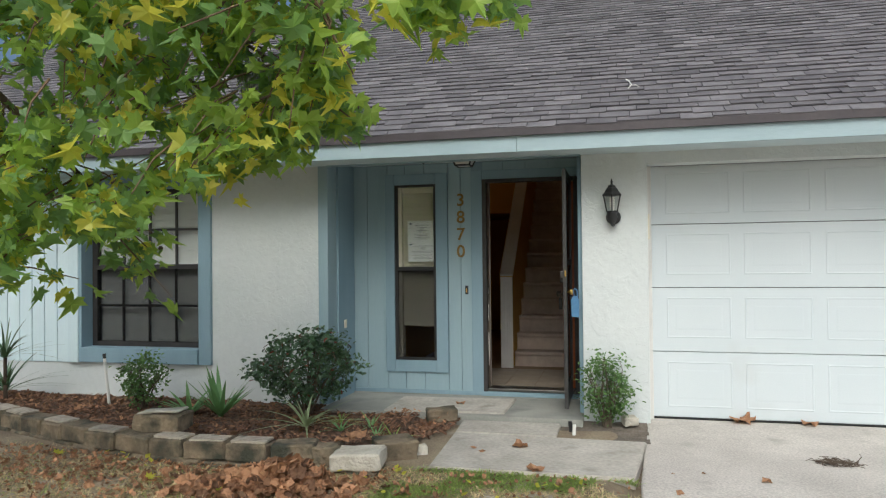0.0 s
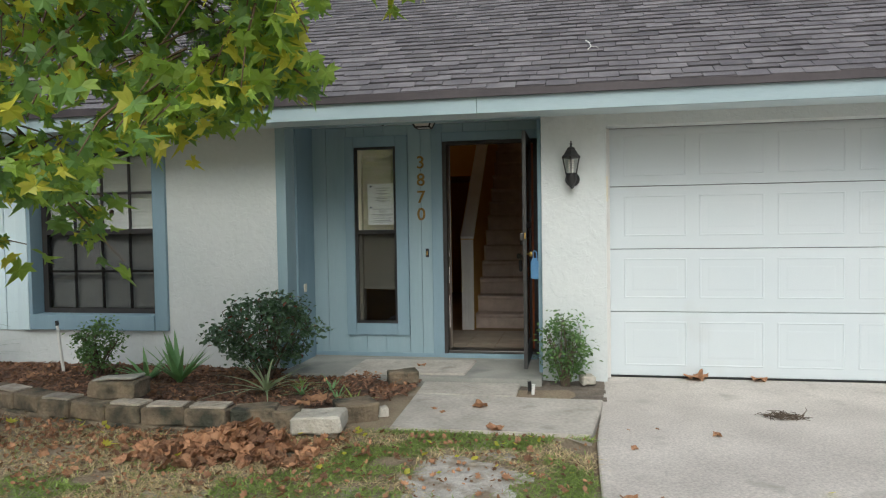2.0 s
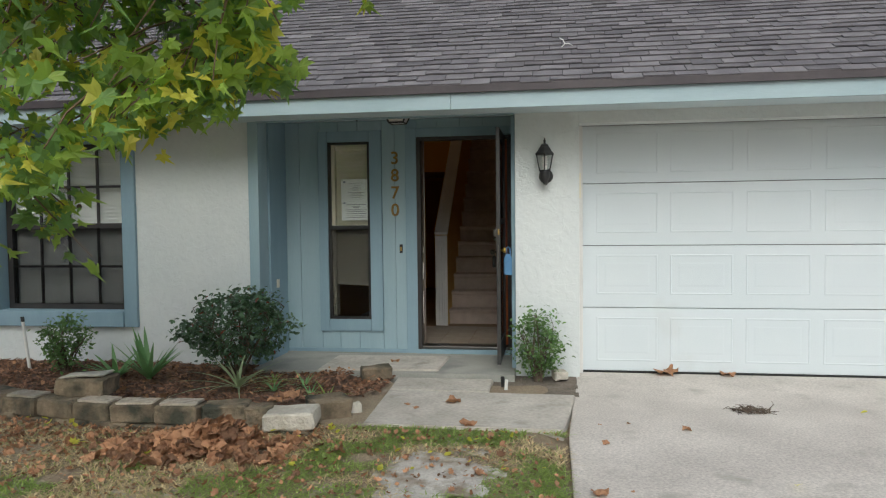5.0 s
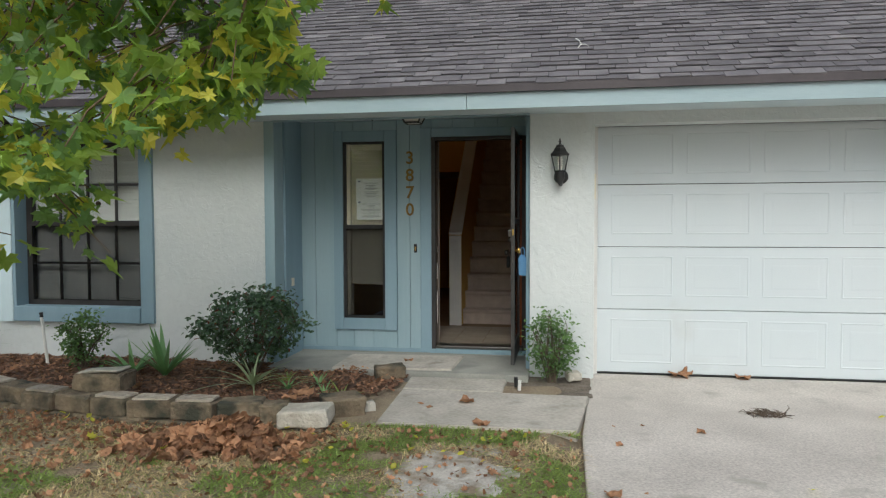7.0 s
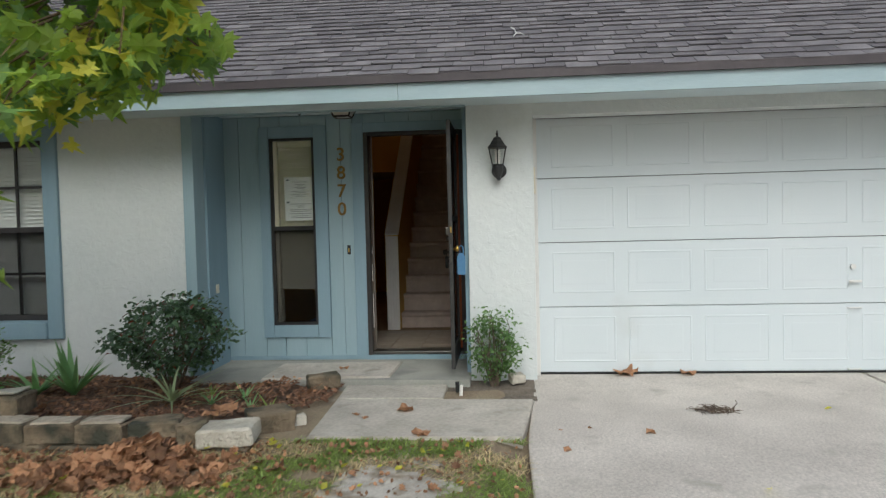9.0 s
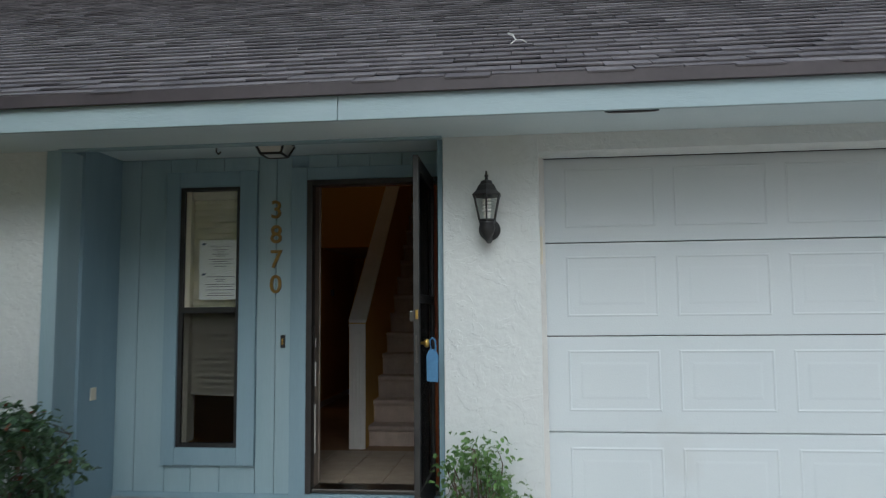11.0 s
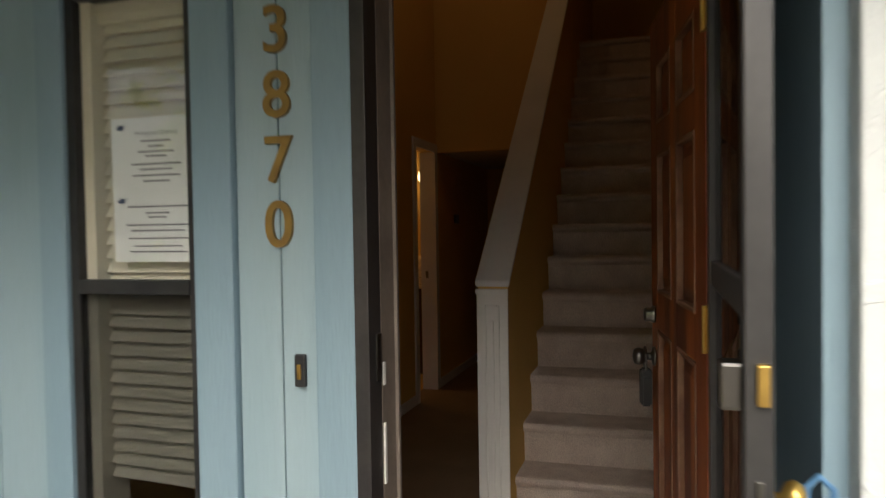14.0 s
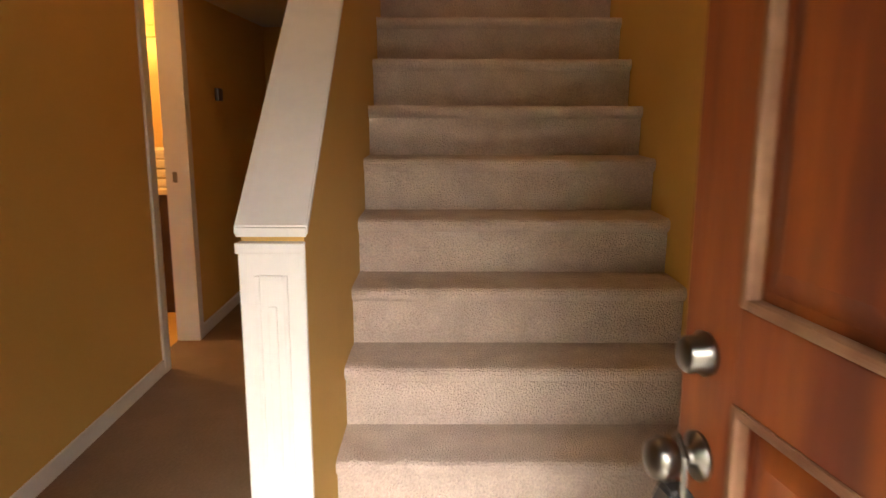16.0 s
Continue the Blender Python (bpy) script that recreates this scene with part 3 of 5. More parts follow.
for z0, z1, y, gm in ((0.535, 1.275, 6.885, GLASS), (1.325, 2.04, 6.895, GLASS)):
    pane = part("pane", box(-5.60, -4.365, y, y + 0.003, z0, z1), gm, win)
    pane.visible_shadow = False
scr = part("insect_screen", box(-5.60, -4.365, 6.856, 6.8565, 0.535, 1.275), SCREEN, win, "dark insect screen")
scr.visible_shadow = False
blinds = thing("window_blind", (-5.0, 6.97, 0.5), "closed white horizontal window blind behind glass", "blind")
slat = shared("slat", box(-0.66, 0.66, -0.001, 0.001, -0.019, 0.019), GREYBLIND)
for k in range(45):
    piece("slat", slat, blinds, pose(-4.98, 6.938, 0.50 + 0.035 * k, -26 + random.uniform(-3, 3), random.uniform(-0.08, 0.08), 0))
room = bmesh.new()
for a in ((-5.8, -4.2, 8.6, 8.7, 0, 2.3), (-5.9, -5.8, 6.95, 8.7, 0, 2.3), (-4.2, -4.1, 6.95, 8.7, 0, 2.3), (-5.8, -4.2, 6.95, 8.6, -0.1, 0.0), (-5.8, -4.2, 6.95, 8.6, 2.3, 2.34)):
    box(*a, bm=room)
setting("wall_front_room", room, CEIL, "plain walls of the room behind the window", "wall")

# ---- sidelight window beside the door ----
side = thing("window_2", (-2.29, 7.37, 0.34), "narrow dark-framed sidelight window in blue casing", "window", kind="structure")
part("casing", box(-2.60, -2.505, 7.345, 7.384, 0.225, 2.205, 0.005), BLUE, side, "blue painted casing")
part("casing", box(-2.075, -1.955, 7.345, 7.384, 0.225, 2.205, 0.005), BLUE, side, "blue painted casing")
part("casing", box(-2.504, -2.076, 7.347, 7.384, 2.098, 2.203, 0.005), BLUE, side, "blue painted casing")
part("casing", box(-2.504, -2.076, 7.347, 7.384, 0.227, 0.342, 0.005), BLUE, side, "blue painted casing")
bm = bmesh.new()
for a in ((-2.503, -2.475, 7.36, 7.41, 0.343, 2.097), (-2.10, -2.077, 7.36, 7.41, 0.343, 2.097), (-2.475, -2.10, 7.36, 7.41, 0.343, 0.37), (-2.475, -2.10, 7.36, 7.41, 2.075, 2.097)):
    box(*a, bm=bm)
part("window_frame", bm, BLACK, side)
part("meeting_rail", box(-2.475, -2.10, 7.355, 7.40, 1.235, 1.275, 0.004), BLACK, side)
bm = bmesh.new()
for a in ((-2.475, -2.44, 7.39, 7.50, 0.37, 2.075), (-2.44, -2.10, 7.41, 7.50, 2.045, 2.075)):
    box(*a, bm=bm)
part("jamb_liner", bm, BLIND, side, "cream painted inner jamb")
for z0, z1, y in ((0.37, 1.235, 7.375), (1.275, 2.075, 7.388)):
    pane = part("pane", box(-2.474, -2.10, y, y + 0.003, z0, z1), GLASS, side)
    pane.visible_shadow = False
sscr = part("insect_screen", box(-2.474, -2.10, 7.364, 7.3645, 0.37, 1.235), SCREEN, side, "dark insect screen")
sscr.visible_shadow = False
sblind = thing("sidelight_blind", (-2.27, 7.44, 0.7), "cream horizontal blind hanging askew behind the sidelight", "blind")
slat2 = shared("narrow_slat", box(-0.175, 0.175, -0.001, 0.001, -0.026, 0.026), BLIND)
for k in range(33):
    z = 0.70 + 0.041 * k
    piece("slat", slat2, sblind, pose(-2.262, 7.44, z, -30 + random.uniform(-2, 2), (2.2 if k < 2 else 0.6 if k < 12 else 0) + random.uniform(-0.2, 0.2), 0))
part("headrail", box(-2.44, -2.09, 7.42, 7.46, 2.02, 2.05, 0.003), BLIND, sblind)

notice = thing("notice", (-2.23, 7.383, 1.5), "white printed notice sheet taped inside the sidelight glass", "paper")
part("sheet", box(-2.378, -2.095, 7.393, 7.394, 1.50, 1.735), PAPER, notice)
part("sheet", box(-2.374, -2.102, 7.3915, 7.3925, 1.325, 1.52), PAPER, notice)


def words(text, size, at, material, parent, name, depth=0.0, turn=(90, 0, 0)):
    c = bpy.data.curves.new(name, "FONT")
    c.body, c.size, c.offset, c.extrude, c.align_x, c.align_y = text, size, 0.012 * size if depth else 0.0, depth, "CENTER", "CENTER"
    tmp = bpy.data.objects.new(name, c)
    scene.collection.objects.link(tmp)
    bpy.context.view_layer.update()
    mesh = bpy.data.meshes.new_from_object(tmp.evaluated_get(bpy.context.evaluated_depsgraph_get()))
    bpy.data.objects.remove(tmp)
    mesh.materials.clear()
    mesh.materials.append(material)
    ob = new(name, mesh)
    if parent:
        ob.parent = parent
        ob.matrix_basis = Matrix.Translation(-place_of(parent)) @ pose(*at, *turn)
    else:
        ob.matrix_basis = pose(*at, *turn)
    return ob


words("Emergency Contact", 0.018, (-2.225, 7.3915, 1.690), INK, notice, "writing")
lines = bmesh.new()
for z, w in ((1.665, 0.10), (1.650, 0.05), (1.635, 0.12), (1.622, 0.07), (1.600, 0.17), (1.585, 0.11), (1.568, 0.16), (1.552, 0.09), (1.48, 0.20), (1.462, 0.08), (1.45, 0.06), (1.428, 0.21), (1.412, 0.18), (1.39, 0.2), (1.368, 0.16), (1.352, 0.19)):
    box(-2.225 - w / 2, -2.225 + w / 2, 7.3903, 7.3908, z, z + 0.004, bm=lines)
part("printed_lines", lines, INK, notice)
for z in (1.705, 1.497):
    part("letterhead_mark", prism([(-2.36, z), (-2.345, z + 0.012), (-2.335, z + 0.006), (-2.325, z + 0.014), (-2.335, z - 0.004), (-2.35, z - 0.006)], "y", 7.3903, 7.3908), INKBLUE, notice)

# ---- house numbers, bell ----
for k, ch in enumerate("3870"):
    d = words(ch, 0.17, (-1.822, 7.362, 1.925 - 0.169 * k), NUMERAL, None, "house_number", 0.006)
    tagged(d, f"brass house number digit {ch} on pale blue board", "house number", "house numbers")
bell = thing("doorbell", (-1.765, 7.36, 1.04), "small dark doorbell with a lit brass button", "doorbell")
part("case", box(-1.782, -1.752, 7.352, 7.367, 1.0, 1.085, 0.004), BLACK, bell)
part("button", box(-1.773, -1.762, 7.347, 7.353, 1.02, 1.06, 0.003), BRASS, bell)
tag = thing("cable_outlet", (-2.9, 7.1, 0.72), "small ivory outlet plate on the recess wall", "outlet")
part("plate", box(-2.946, -2.938, 7.08, 7.14, 0.68, 0.76, 0.003), BLIND, tag)

# ---- entry door frame ----
df = thing("door_1", (-1.16, 7.4, 0.06), "front doorway with blue casing and dark threshold", "doorway", kind="structure")
part("casing", box(-1.715, -1.605, 7.345, 7.384, 0.02, 2.215, 0.005), BLUE, df, "blue painted casing")
part("casing", box(-1.604, -0.66, 7.347, 7.384, 2.125, 2.213, 0.005), BLUE, df, "blue painted casing")
part("storm_frame", box(-1.604, -1.565, 7.34, 7.42, 0.056, 2.124, 0.003), BRONZE, df, "dark storm door frame")
part("storm_frame", box(-1.565, -0.72, 7.34, 7.42, 2.09, 2.124, 0.003), BRONZE, df, "dark storm door frame")
part("storm_frame", box(-0.725, -0.66, 7.36, 7.42, 0.056, 2.124, 0.003), BRONZE, df, "dark storm door frame")
part("jamb", box(-1.60, -1.565, 7.421, 7.53, 0.056, 2.124, 0.003), TAUPE, df, "worn taupe jamb")
part("jamb", box(-0.722, -0.69, 7.421, 7.53, 0.056, 2.124, 0.003), BLIND, df, "cream jamb")
part("jamb", box(-1.565, -0.722, 7.421, 7.53, 2.10, 2.134, 0.003), MOULD, df)
for z0, z1 in ((0.3, 0.62), (0.74, 0.9), (1.0, 1.06)):
    part("weatherstrip", box(-1.566, -1.560, 7.425, 7.437, z0, z1), PVC, df, "torn white weatherstrip")
part("door_stop", box(-1.567, -1.556, 7.516, 7.53, 0.09, 2.1), TAUPE, df, "worn door stop edge")
part("threshold", box(-1.565, -0.725, 7.36, 7.54, 0.056, 0.085, 0.006), CHROME, df)
part("strike_plate", box(-1.564, -1.560, 7.38, 7.41, 1.02, 1.14), CHROME, df)

storm = thing("storm_door", (-0.735, 6.95, 0.06), "dark bronze glazed storm door standing open", "door")
bm = bmesh.new()
for a in ((-0.755, -0.715, 6.53, 6.60, 0.07, 2.11), (-0.755, -0.715, 7.28, 7.345, 0.07, 2.11), (-0.754, -0.716, 6.60, 7.28, 2.03, 2.11), (-0.754, -0.716, 6.60, 7.28, 0.07, 0.24)):
    box(*a, 0.004, bm=bm)
part("door_frame", bm, BRONZE, storm)
part("edge_strip", box(-0.758, -0.712, 6.522, 6.532, 0.07, 2.11, 0.002), STEEL, storm, "grey aluminium edge")
part("mid_rail", box(-0.75, -0.72, 6.60, 7.28, 1.28, 1.33, 0.004), BRONZE, storm)
for z0, z1 in ((0.24, 1.28), (1.33, 2.03)):
    g = part("pane", box(-0.737, -0.733, 6.60, 7.28, z0, z1), STORMGLASS, storm)
    g.visible_shadow = False
part("latch", box(-0.795, -0.756, 6.55, 6.59, 1.175, 1.235, 0.005), CHROME, storm)
part("latch_tongue", box(-0.74, -0.72, 6.508, 6.522, 1.19, 1.24, 0.003), BRASS, storm, "brass latch tongue")
part("edge_plate", box(-0.742, -0.728, 6.517, 6.522, 0.95, 1.10, 0.002), CHROME, storm, "grey metal plate")
part("knob", lathe([(0.008, -0.715), (0.009, -0.69), (0.022, -0.68), (0.026, -0.665), (0.02, -0.65), (0.004, -0.645)], (0, 6.60, 1.055), 16, axis="x"), BRASS, storm, "worn brass knob", True)
hanger = thing("key_tag", (-0.67, 6.695, 0.95), "blue plastic key tag hanging from the storm door knob", "key tag")
part("body", prism([(-0.712, 0.842), (-0.648, 0.837), (-0.646, 0.985), (-0.664, 1.02), (-0.697, 1.02), (-0.714, 0.985)], "y", 6.69, 6.70, bevel=0.003), TAG, hanger)
part("loop", tube([(-0.688, 6.695, 1.015), (-0.694, 6.695, 1.07), (-0.68, 6.695, 1.085), (-0.664, 6.695, 1.07), (-0.66, 6.695, 1.015)], 0.005), TAG, hanger)

storm.scale, storm.location.x, storm.location.y = (0.7, 0.9, 1), -0.758, 7.0

# red panel door, swung inwards
leaf = thing("front_door", (-0.725, 7.45, 0.0), "red-brown stained wooden panel door standing open inwards", "door")
leaf.rotation_euler = (0, 0, radians(99))


def door_part(name, bm, material, parent=leaf, label="", smooth=False):
    mesh = bpy.data.meshes.new(name)
    for f in bm.faces:
        f.smooth = smooth
    bm.to_mesh(mesh)
    bm.free()
    mesh.materials.append(material)
    ob = new(name, mesh)
    ob.parent = parent
    return tagged(ob, label)


# the leaf lies along local x from the hinge; its outer face looks to local +y
W = 0.83
ROWS_Z = [(0.30, 1.065), (1.185, 1.64), (1.735, 1.93)]
COLS_X = [(0.12, 0.37), (0.455, 0.705)]
bm = bmesh.new()
for a in ((0, 0.12), (0.37, 0.455), (0.705, W)):
    box(*a, 0.0, 0.045, 0.095, 2.085, 0.003, bm=bm)
for a in COLS_X:
    for z0, z1 in ((0.095, 0.30), (1.065, 1.185), (1.64, 1.735), (1.93, 2.085)):
        box(a[0], a[1], 0.0005, 0.0445, z0, z1, 0.002, bm=bm)
door_part("stile_and_rail", bm, REDWOOD)
for x0, x1 in COLS_X:
    for z0, z1 in ROWS_Z:
        bm = bmesh.new()
        rings = [[bm.verts.new(c) for c in ((x0 + i, y, z0 + i), (x1 - i, y, z0 + i), (x1 - i, y, z1 - i), (x0 + i, y, z1 - i))] for i, y in ((0, 0.026), (0.025, 0.026), (0.055, 0.036))]
        for a, b in zip(rings, rings[1:]):
            for j in range(4):
                bm.faces.new((a[(j + 1) % 4], a[j], b[j], b[(j + 1) % 4]))
        bm.faces.new(rings[-1][::-1])
        box(x0, x1, 0.008, 0.02, z0, z1, bm=bm)
        door_part("panel", bm, REDWOOD)
        bm = bmesh.new()
        for a in ((x0, x0 + 0.014, z0, z1), (x1 - 0.014, x1, z0, z1), (x0 + 0.014, x1 - 0.014, z0, z0 + 0.014), (x0 + 0.014, x1 - 0.014, z1 - 0.014, z1)):
            box(a[0], a[1], 0.026, 0.0475, a[2], a[3], 0.005, bm=bm)
        door_part("moulding", bm, MOULD, label="worn dark moulding")
door_part("deadbolt", lathe([(0.028, 0.045), (0.03, 0.052), (0.024, 0.06), (0.024, 0.075), (0.02, 0.08)], (W - 0.062, 0, 1.107), 18, axis="y"), CHROME, smooth=True)
door_part("deadbolt", lathe([(0.03, -0.012), (0.03, 0.0)], (W - 0.062, 0, 1.107), 18, axis="y"), CHROME)
knob = door_part("door_knob", lathe([(0.032, 0.045), (0.033, 0.052), (0.013, 0.058), (0.013, 0.075), (0.026, 0.084), (0.03, 0.1), (0.024, 0.115), (0.005, 0.12)], (W - 0.062, 0, 0.965), 20, axis="y"), CHROME, smooth=True)
lock = door_part("lock_box", prism([(W - 0.092, 0.80), (W - 0.035, 0.80), (W - 0.03, 0.9), (W - 0.045, 0.925), (W - 0.082, 0.925), (W - 0.097, 0.9)], "y", 0.06, 0.095, bevel=0.006), BLACK, label="black key lock box")
door_part("shackle", tube([(W - 0.084, 0.078, 0.92), (W - 0.084, 0.078, 0.975), (W - 0.062, 0.078, 0.995), (W - 0.042, 0.078, 0.975), (W - 0.042, 0.078, 0.92)], 0.005, sides=8), CHROME, lock)
for z in (0.28, 1.165, 1.9):
    h = door_part("hinge", box(-0.03, 0.012, 0.044, 0.048, z - 0.05, z + 0.05, 0.001), BRASS)
    door_part("hinge_pin", lathe([(0.007, z - 0.055), (0.007, z + 0.055)], (-0.004, 0.05, 0), 10), BRASS, h)

# ---- wall lantern ----
lan = thing("wall_lantern", (-0.36, 6.75, 1.75), "black six-sided outdoor wall lantern with clear glass", "wall lamp")
c = (-0.362, 6.635, 0)
part("backplate", lathe([(0.02, 6.72), (0.055, 6.728), (0.062, 6.74), (0.062, 6.75)], (-0.352, 0, 1.69), 20, axis="y"), BLACK, lan, smooth=True)
part("arm", tube([(-0.352, 6.735, 1.65), (-0.355, 6.70, 1.625), (-0.36, 6.655, 1.632), (-0.362, 6.635, 1.665), (-0.362, 6.635, 1.70)], 0.017, 0.02, 10), BLACK, lan)
part("finial", lathe([(0.002, 1.615), (0.02, 1.632), (0.036, 1.655), (0.046, 1.685), (0.04, 1.712), (0.046, 1.722)], c, 14), BLACK, lan, smooth=True)
part("cage_base", lathe([(0.044, 1.72), (0.05, 1.728), (0.05, 1.736)], c, 6), BLACK, lan)
part("roof", lathe([(0.088, 1.865), (0.09, 1.872), (0.066, 1.895), (0.05, 1.925), (0.04, 1.932), (0.034, 1.95), (0.012, 1.958), (0.008, 1.972), (0.014, 1.982), (0.006, 1.992), (0.006, 2.008)], c, 6), BLACK, lan)
for k in range(6):
    a = 2 * math.pi * (k + 0.5) / 6
    b = 2 * math.pi * (k + 1.5) / 6
    p0, p1 = (c[0] + 0.049 * math.cos(a), c[1] + 0.049 * math.sin(a), 1.732), (c[0] + 0.079 * math.cos(a), c[1] + 0.079 * math.sin(a), 1.868)
    q0, q1 = (c[0] + 0.049 * math.cos(b), c[1] + 0.049 * math.sin(b), 1.732), (c[0] + 0.079 * math.cos(b), c[1] + 0.079 * math.sin(b), 1.868)
    part("bar", tube([p0, p1], 0.005, sides=6), BLACK, lan)
    bm = bmesh.new()
    bm.faces.new([bm.verts.new(p) for p in (p0, q0, q1, p1)])
    g = part("pane", bm, GLASS, lan)
    g.visible_shadow = False
spiral = [(c[0] + 0.019 * math.cos(k * 0.55), c[1] + 0.019 * math.sin(k * 0.55), 1.77 + k * 0.0017) for k in range(46)]
part("bulb", tube(spiral, 0.007, sides=6), BULB, lan, "white spiral bulb")
part("bulb_base", lathe([(0.016, 1.735), (0.02, 1.75), (0.02, 1.772)], c, 14), BULB, lan)

# ---- porch ceiling light ----
pl = thing("porch_light", (-1.70, 6.96, 2.30), "black framed frosted glass porch ceiling light", "ceiling lamp")
part("canopy", box(-1.80, -1.60, 6.86, 7.06, 2.285, 2.306, 0.005), BLACK, pl)
part("shade", lathe([(0.135, 2.285), (0.09, 2.215), (0.075, 2.21)], (-1.70, 6.96, 0), 4), FROST, pl, "frosted glass shade")
for k in range(4):
    a = 2 * math.pi * (k + 0.5) / 4
    b = a + math.pi / 2
    top, low = (-1.70 + 0.138 * math.cos(a), 6.96 + 0.138 * math.sin(a), 2.285), (-1.70 + 0.092 * math.cos(a), 6.96 + 0.092 * math.sin(a), 2.213)
    part("rib", tube([top, low], 0.008, sides=6), BLACK, pl)
    part("rim", tube([low, (-1.70 + 0.092 * math.cos(b), 6.96 + 0.092 * math.sin(b), 2.213)], 0.008, sides=6), BLACK, pl)
hook = thing("ceiling_hook", (-2.05, 7.2, 2.3), "small dark hook in the porch ceiling", "hook")
part("wire", tube([(-2.14, 7.1, 2.306), (-2.14, 7.1, 2.28), (-2.125, 7.1, 2.265), (-2.11, 7.1, 2.28)], 0.005), BLACK, hook)


# ---- foyer, hall and stairs ----
FL = 0.061
setting("floor_foyer", box(-2.80, -0.42, 7.54, 13.4, -0.1, FL), FLOORIN, "brown hall carpet floor", "floor")
entry_tiles = thing("entry_floor", (-1.5, 8.1, FL), "beige tiled entry floor inside the door", "floor", kind="structure")
tile = shared("tile", box(-0.147, 0.147, -0.147, 0.147, 0, 0.006, 0.002), TILE)
for i in range(7):
    for j in range(4):
        piece("tile", tile, entry_tiles, pose(-2.5 + 0.3 * i, 7.71 + 0.3 * j, FL))


def tall(y0, y1, z0, x0, x1, bm=None):
    pts = [(y0, z0), (y1, z0), (y1, under_roof(y1, 0.22))]
    if y0 < RIDGE < y1:
        pts.append((RIDGE, under_roof(RIDGE, 0.22)))
    pts.append((y0, under_roof(y0, 0.22)))
    return prism(pts, "x", x0, x1, bm)


bm = tall(7.52, 10.89, -0.1, -2.80, -2.68)
tall(10.89, 11.38, 2.06, -2.80, -2.68, bm)
tall(11.38, 13.4, -0.1, -2.80, -2.68, bm)
setting("wall_hall_left", bm, WALLIN, "mustard yellow painted hall wall", "wall")
setting("wall_stair_right", tall(7.52, 13.4, -0.1, -0.42, -0.30), WALLIN, "mustard yellow painted stair wall", "wall")
setting("wall_foyer_front", prism([(-2.68, 2.32), (-0.42, 2.32), (-0.42, under_roof(7.52, 0.22)), (-2.68, under_roof(7.52, 0.22))], "y", 7.50, 7.54), WALLIN, "mustard yellow wall over the front door", "wall")
bm = box(-2.68, -2.52, 7.522, 7.54, FL, 2.32)
box(-2.06, -1.61, 7.522, 7.54, FL, 2.32, bm=bm)
box(-0.69, -0.42, 7.522, 7.54, FL, 2.32, bm=bm)
setting("wall_foyer_front_low", bm, WALLIN, "mustard yellow wall beside the front door", "wall")
setting("wall_over_hall", prism([(-2.68, 2.055), (-1.53, 2.055), (-1.53, under_roof(11.37, 0.22)), (-2.68, under_roof(11.37, 0.22))], "y", 11.444, 11.52), WALLIN, "mustard yellow wall over the hall opening", "wall")
setting("ceiling_hall", box(-2.68, -1.672, 11.522, 13.3, 2.057, 2.10), CEIL, "low painted hall ceiling", "ceiling")
setting("wall_hall_end", box(-2.68, -0.42, 13.3, 13.38, -0.1, 4.18), WALLIN, "mustard yellow end wall of the hall", "wall")
cz = prism([(7.3, under_roof(7.3, 0.21)), (RIDGE, under_roof(RIDGE, 0.21)), (13.5, under_roof(13.5, 0.21)), (13.5, under_roof(13.5, 0.16)), (RIDGE, under_roof(RIDGE, 0.16)), (7.3, under_roof(7.3, 0.16))], "x", -2.85, -0.25)
setting("ceiling_foyer", cz, CEIL, "sloping painted foyer ceiling", "ceiling")
for a in ((-2.679, -2.668, 7.56, 10.83),):
    setting("baseboard", box(*a, FL, FL + 0.075, 0.003), WHITE, "white painted baseboard along the hall", "baseboard")
setting("baseboard_hall", box(-2.679, -2.668, 11.442, 13.29, FL, FL + 0.075, 0.003), WHITE, "white painted baseboard along the hall", "baseboard")

half = setting("stair_half_wall", prism([(8.85, FL), (8.85, 1.15), (11.44, 1.15 + 0.85 * 2.59), (11.44, FL)], "x", -1.668, -1.532), WALLIN, "mustard yellow sloping half wall beside the stairs", "half wall")
setting("wall_stair_left", tall(11.522, 13.3, FL, -1.668, -1.532), WALLIN, "mustard yellow wall beside the upper stairs", "wall")
cap = thing("stair_wall_cap", (-1.60, 8.83, 1.14), "white painted cap and end panel of the half wall", "rail", kind="structure")
part("cap_board", prism([(8.837, 1.14), (8.837, 1.166), (11.44, 1.166 + 0.85 * 2.603), (11.44, 1.14 + 0.85 * 2.603)], "x", -1.680, -1.521, bevel=0.004), WHITE, cap)
part("end_panel", box(-1.672, -1.528, 8.832, 8.849, FL, 1.132, 0.003), WHITE, cap)
part("collar", box(-1.676, -1.525, 8.822, 8.832, 1.108, 1.132, 0.003), WHITE, cap)
bm = bmesh.new()
for a in ((-1.638, -1.627, FL + 0.03, 1.06), (-1.577, -1.566, FL + 0.03, 1.06), (-1.627, -1.577, 1.048, 1.06), (-1.612, -1.592, FL + 0.1, 0.99)):
    box(a[0], a[1], 8.824, 8.833, a[2], a[3], 0.003, bm=bm)
part("moulding", bm, WHITE, cap)

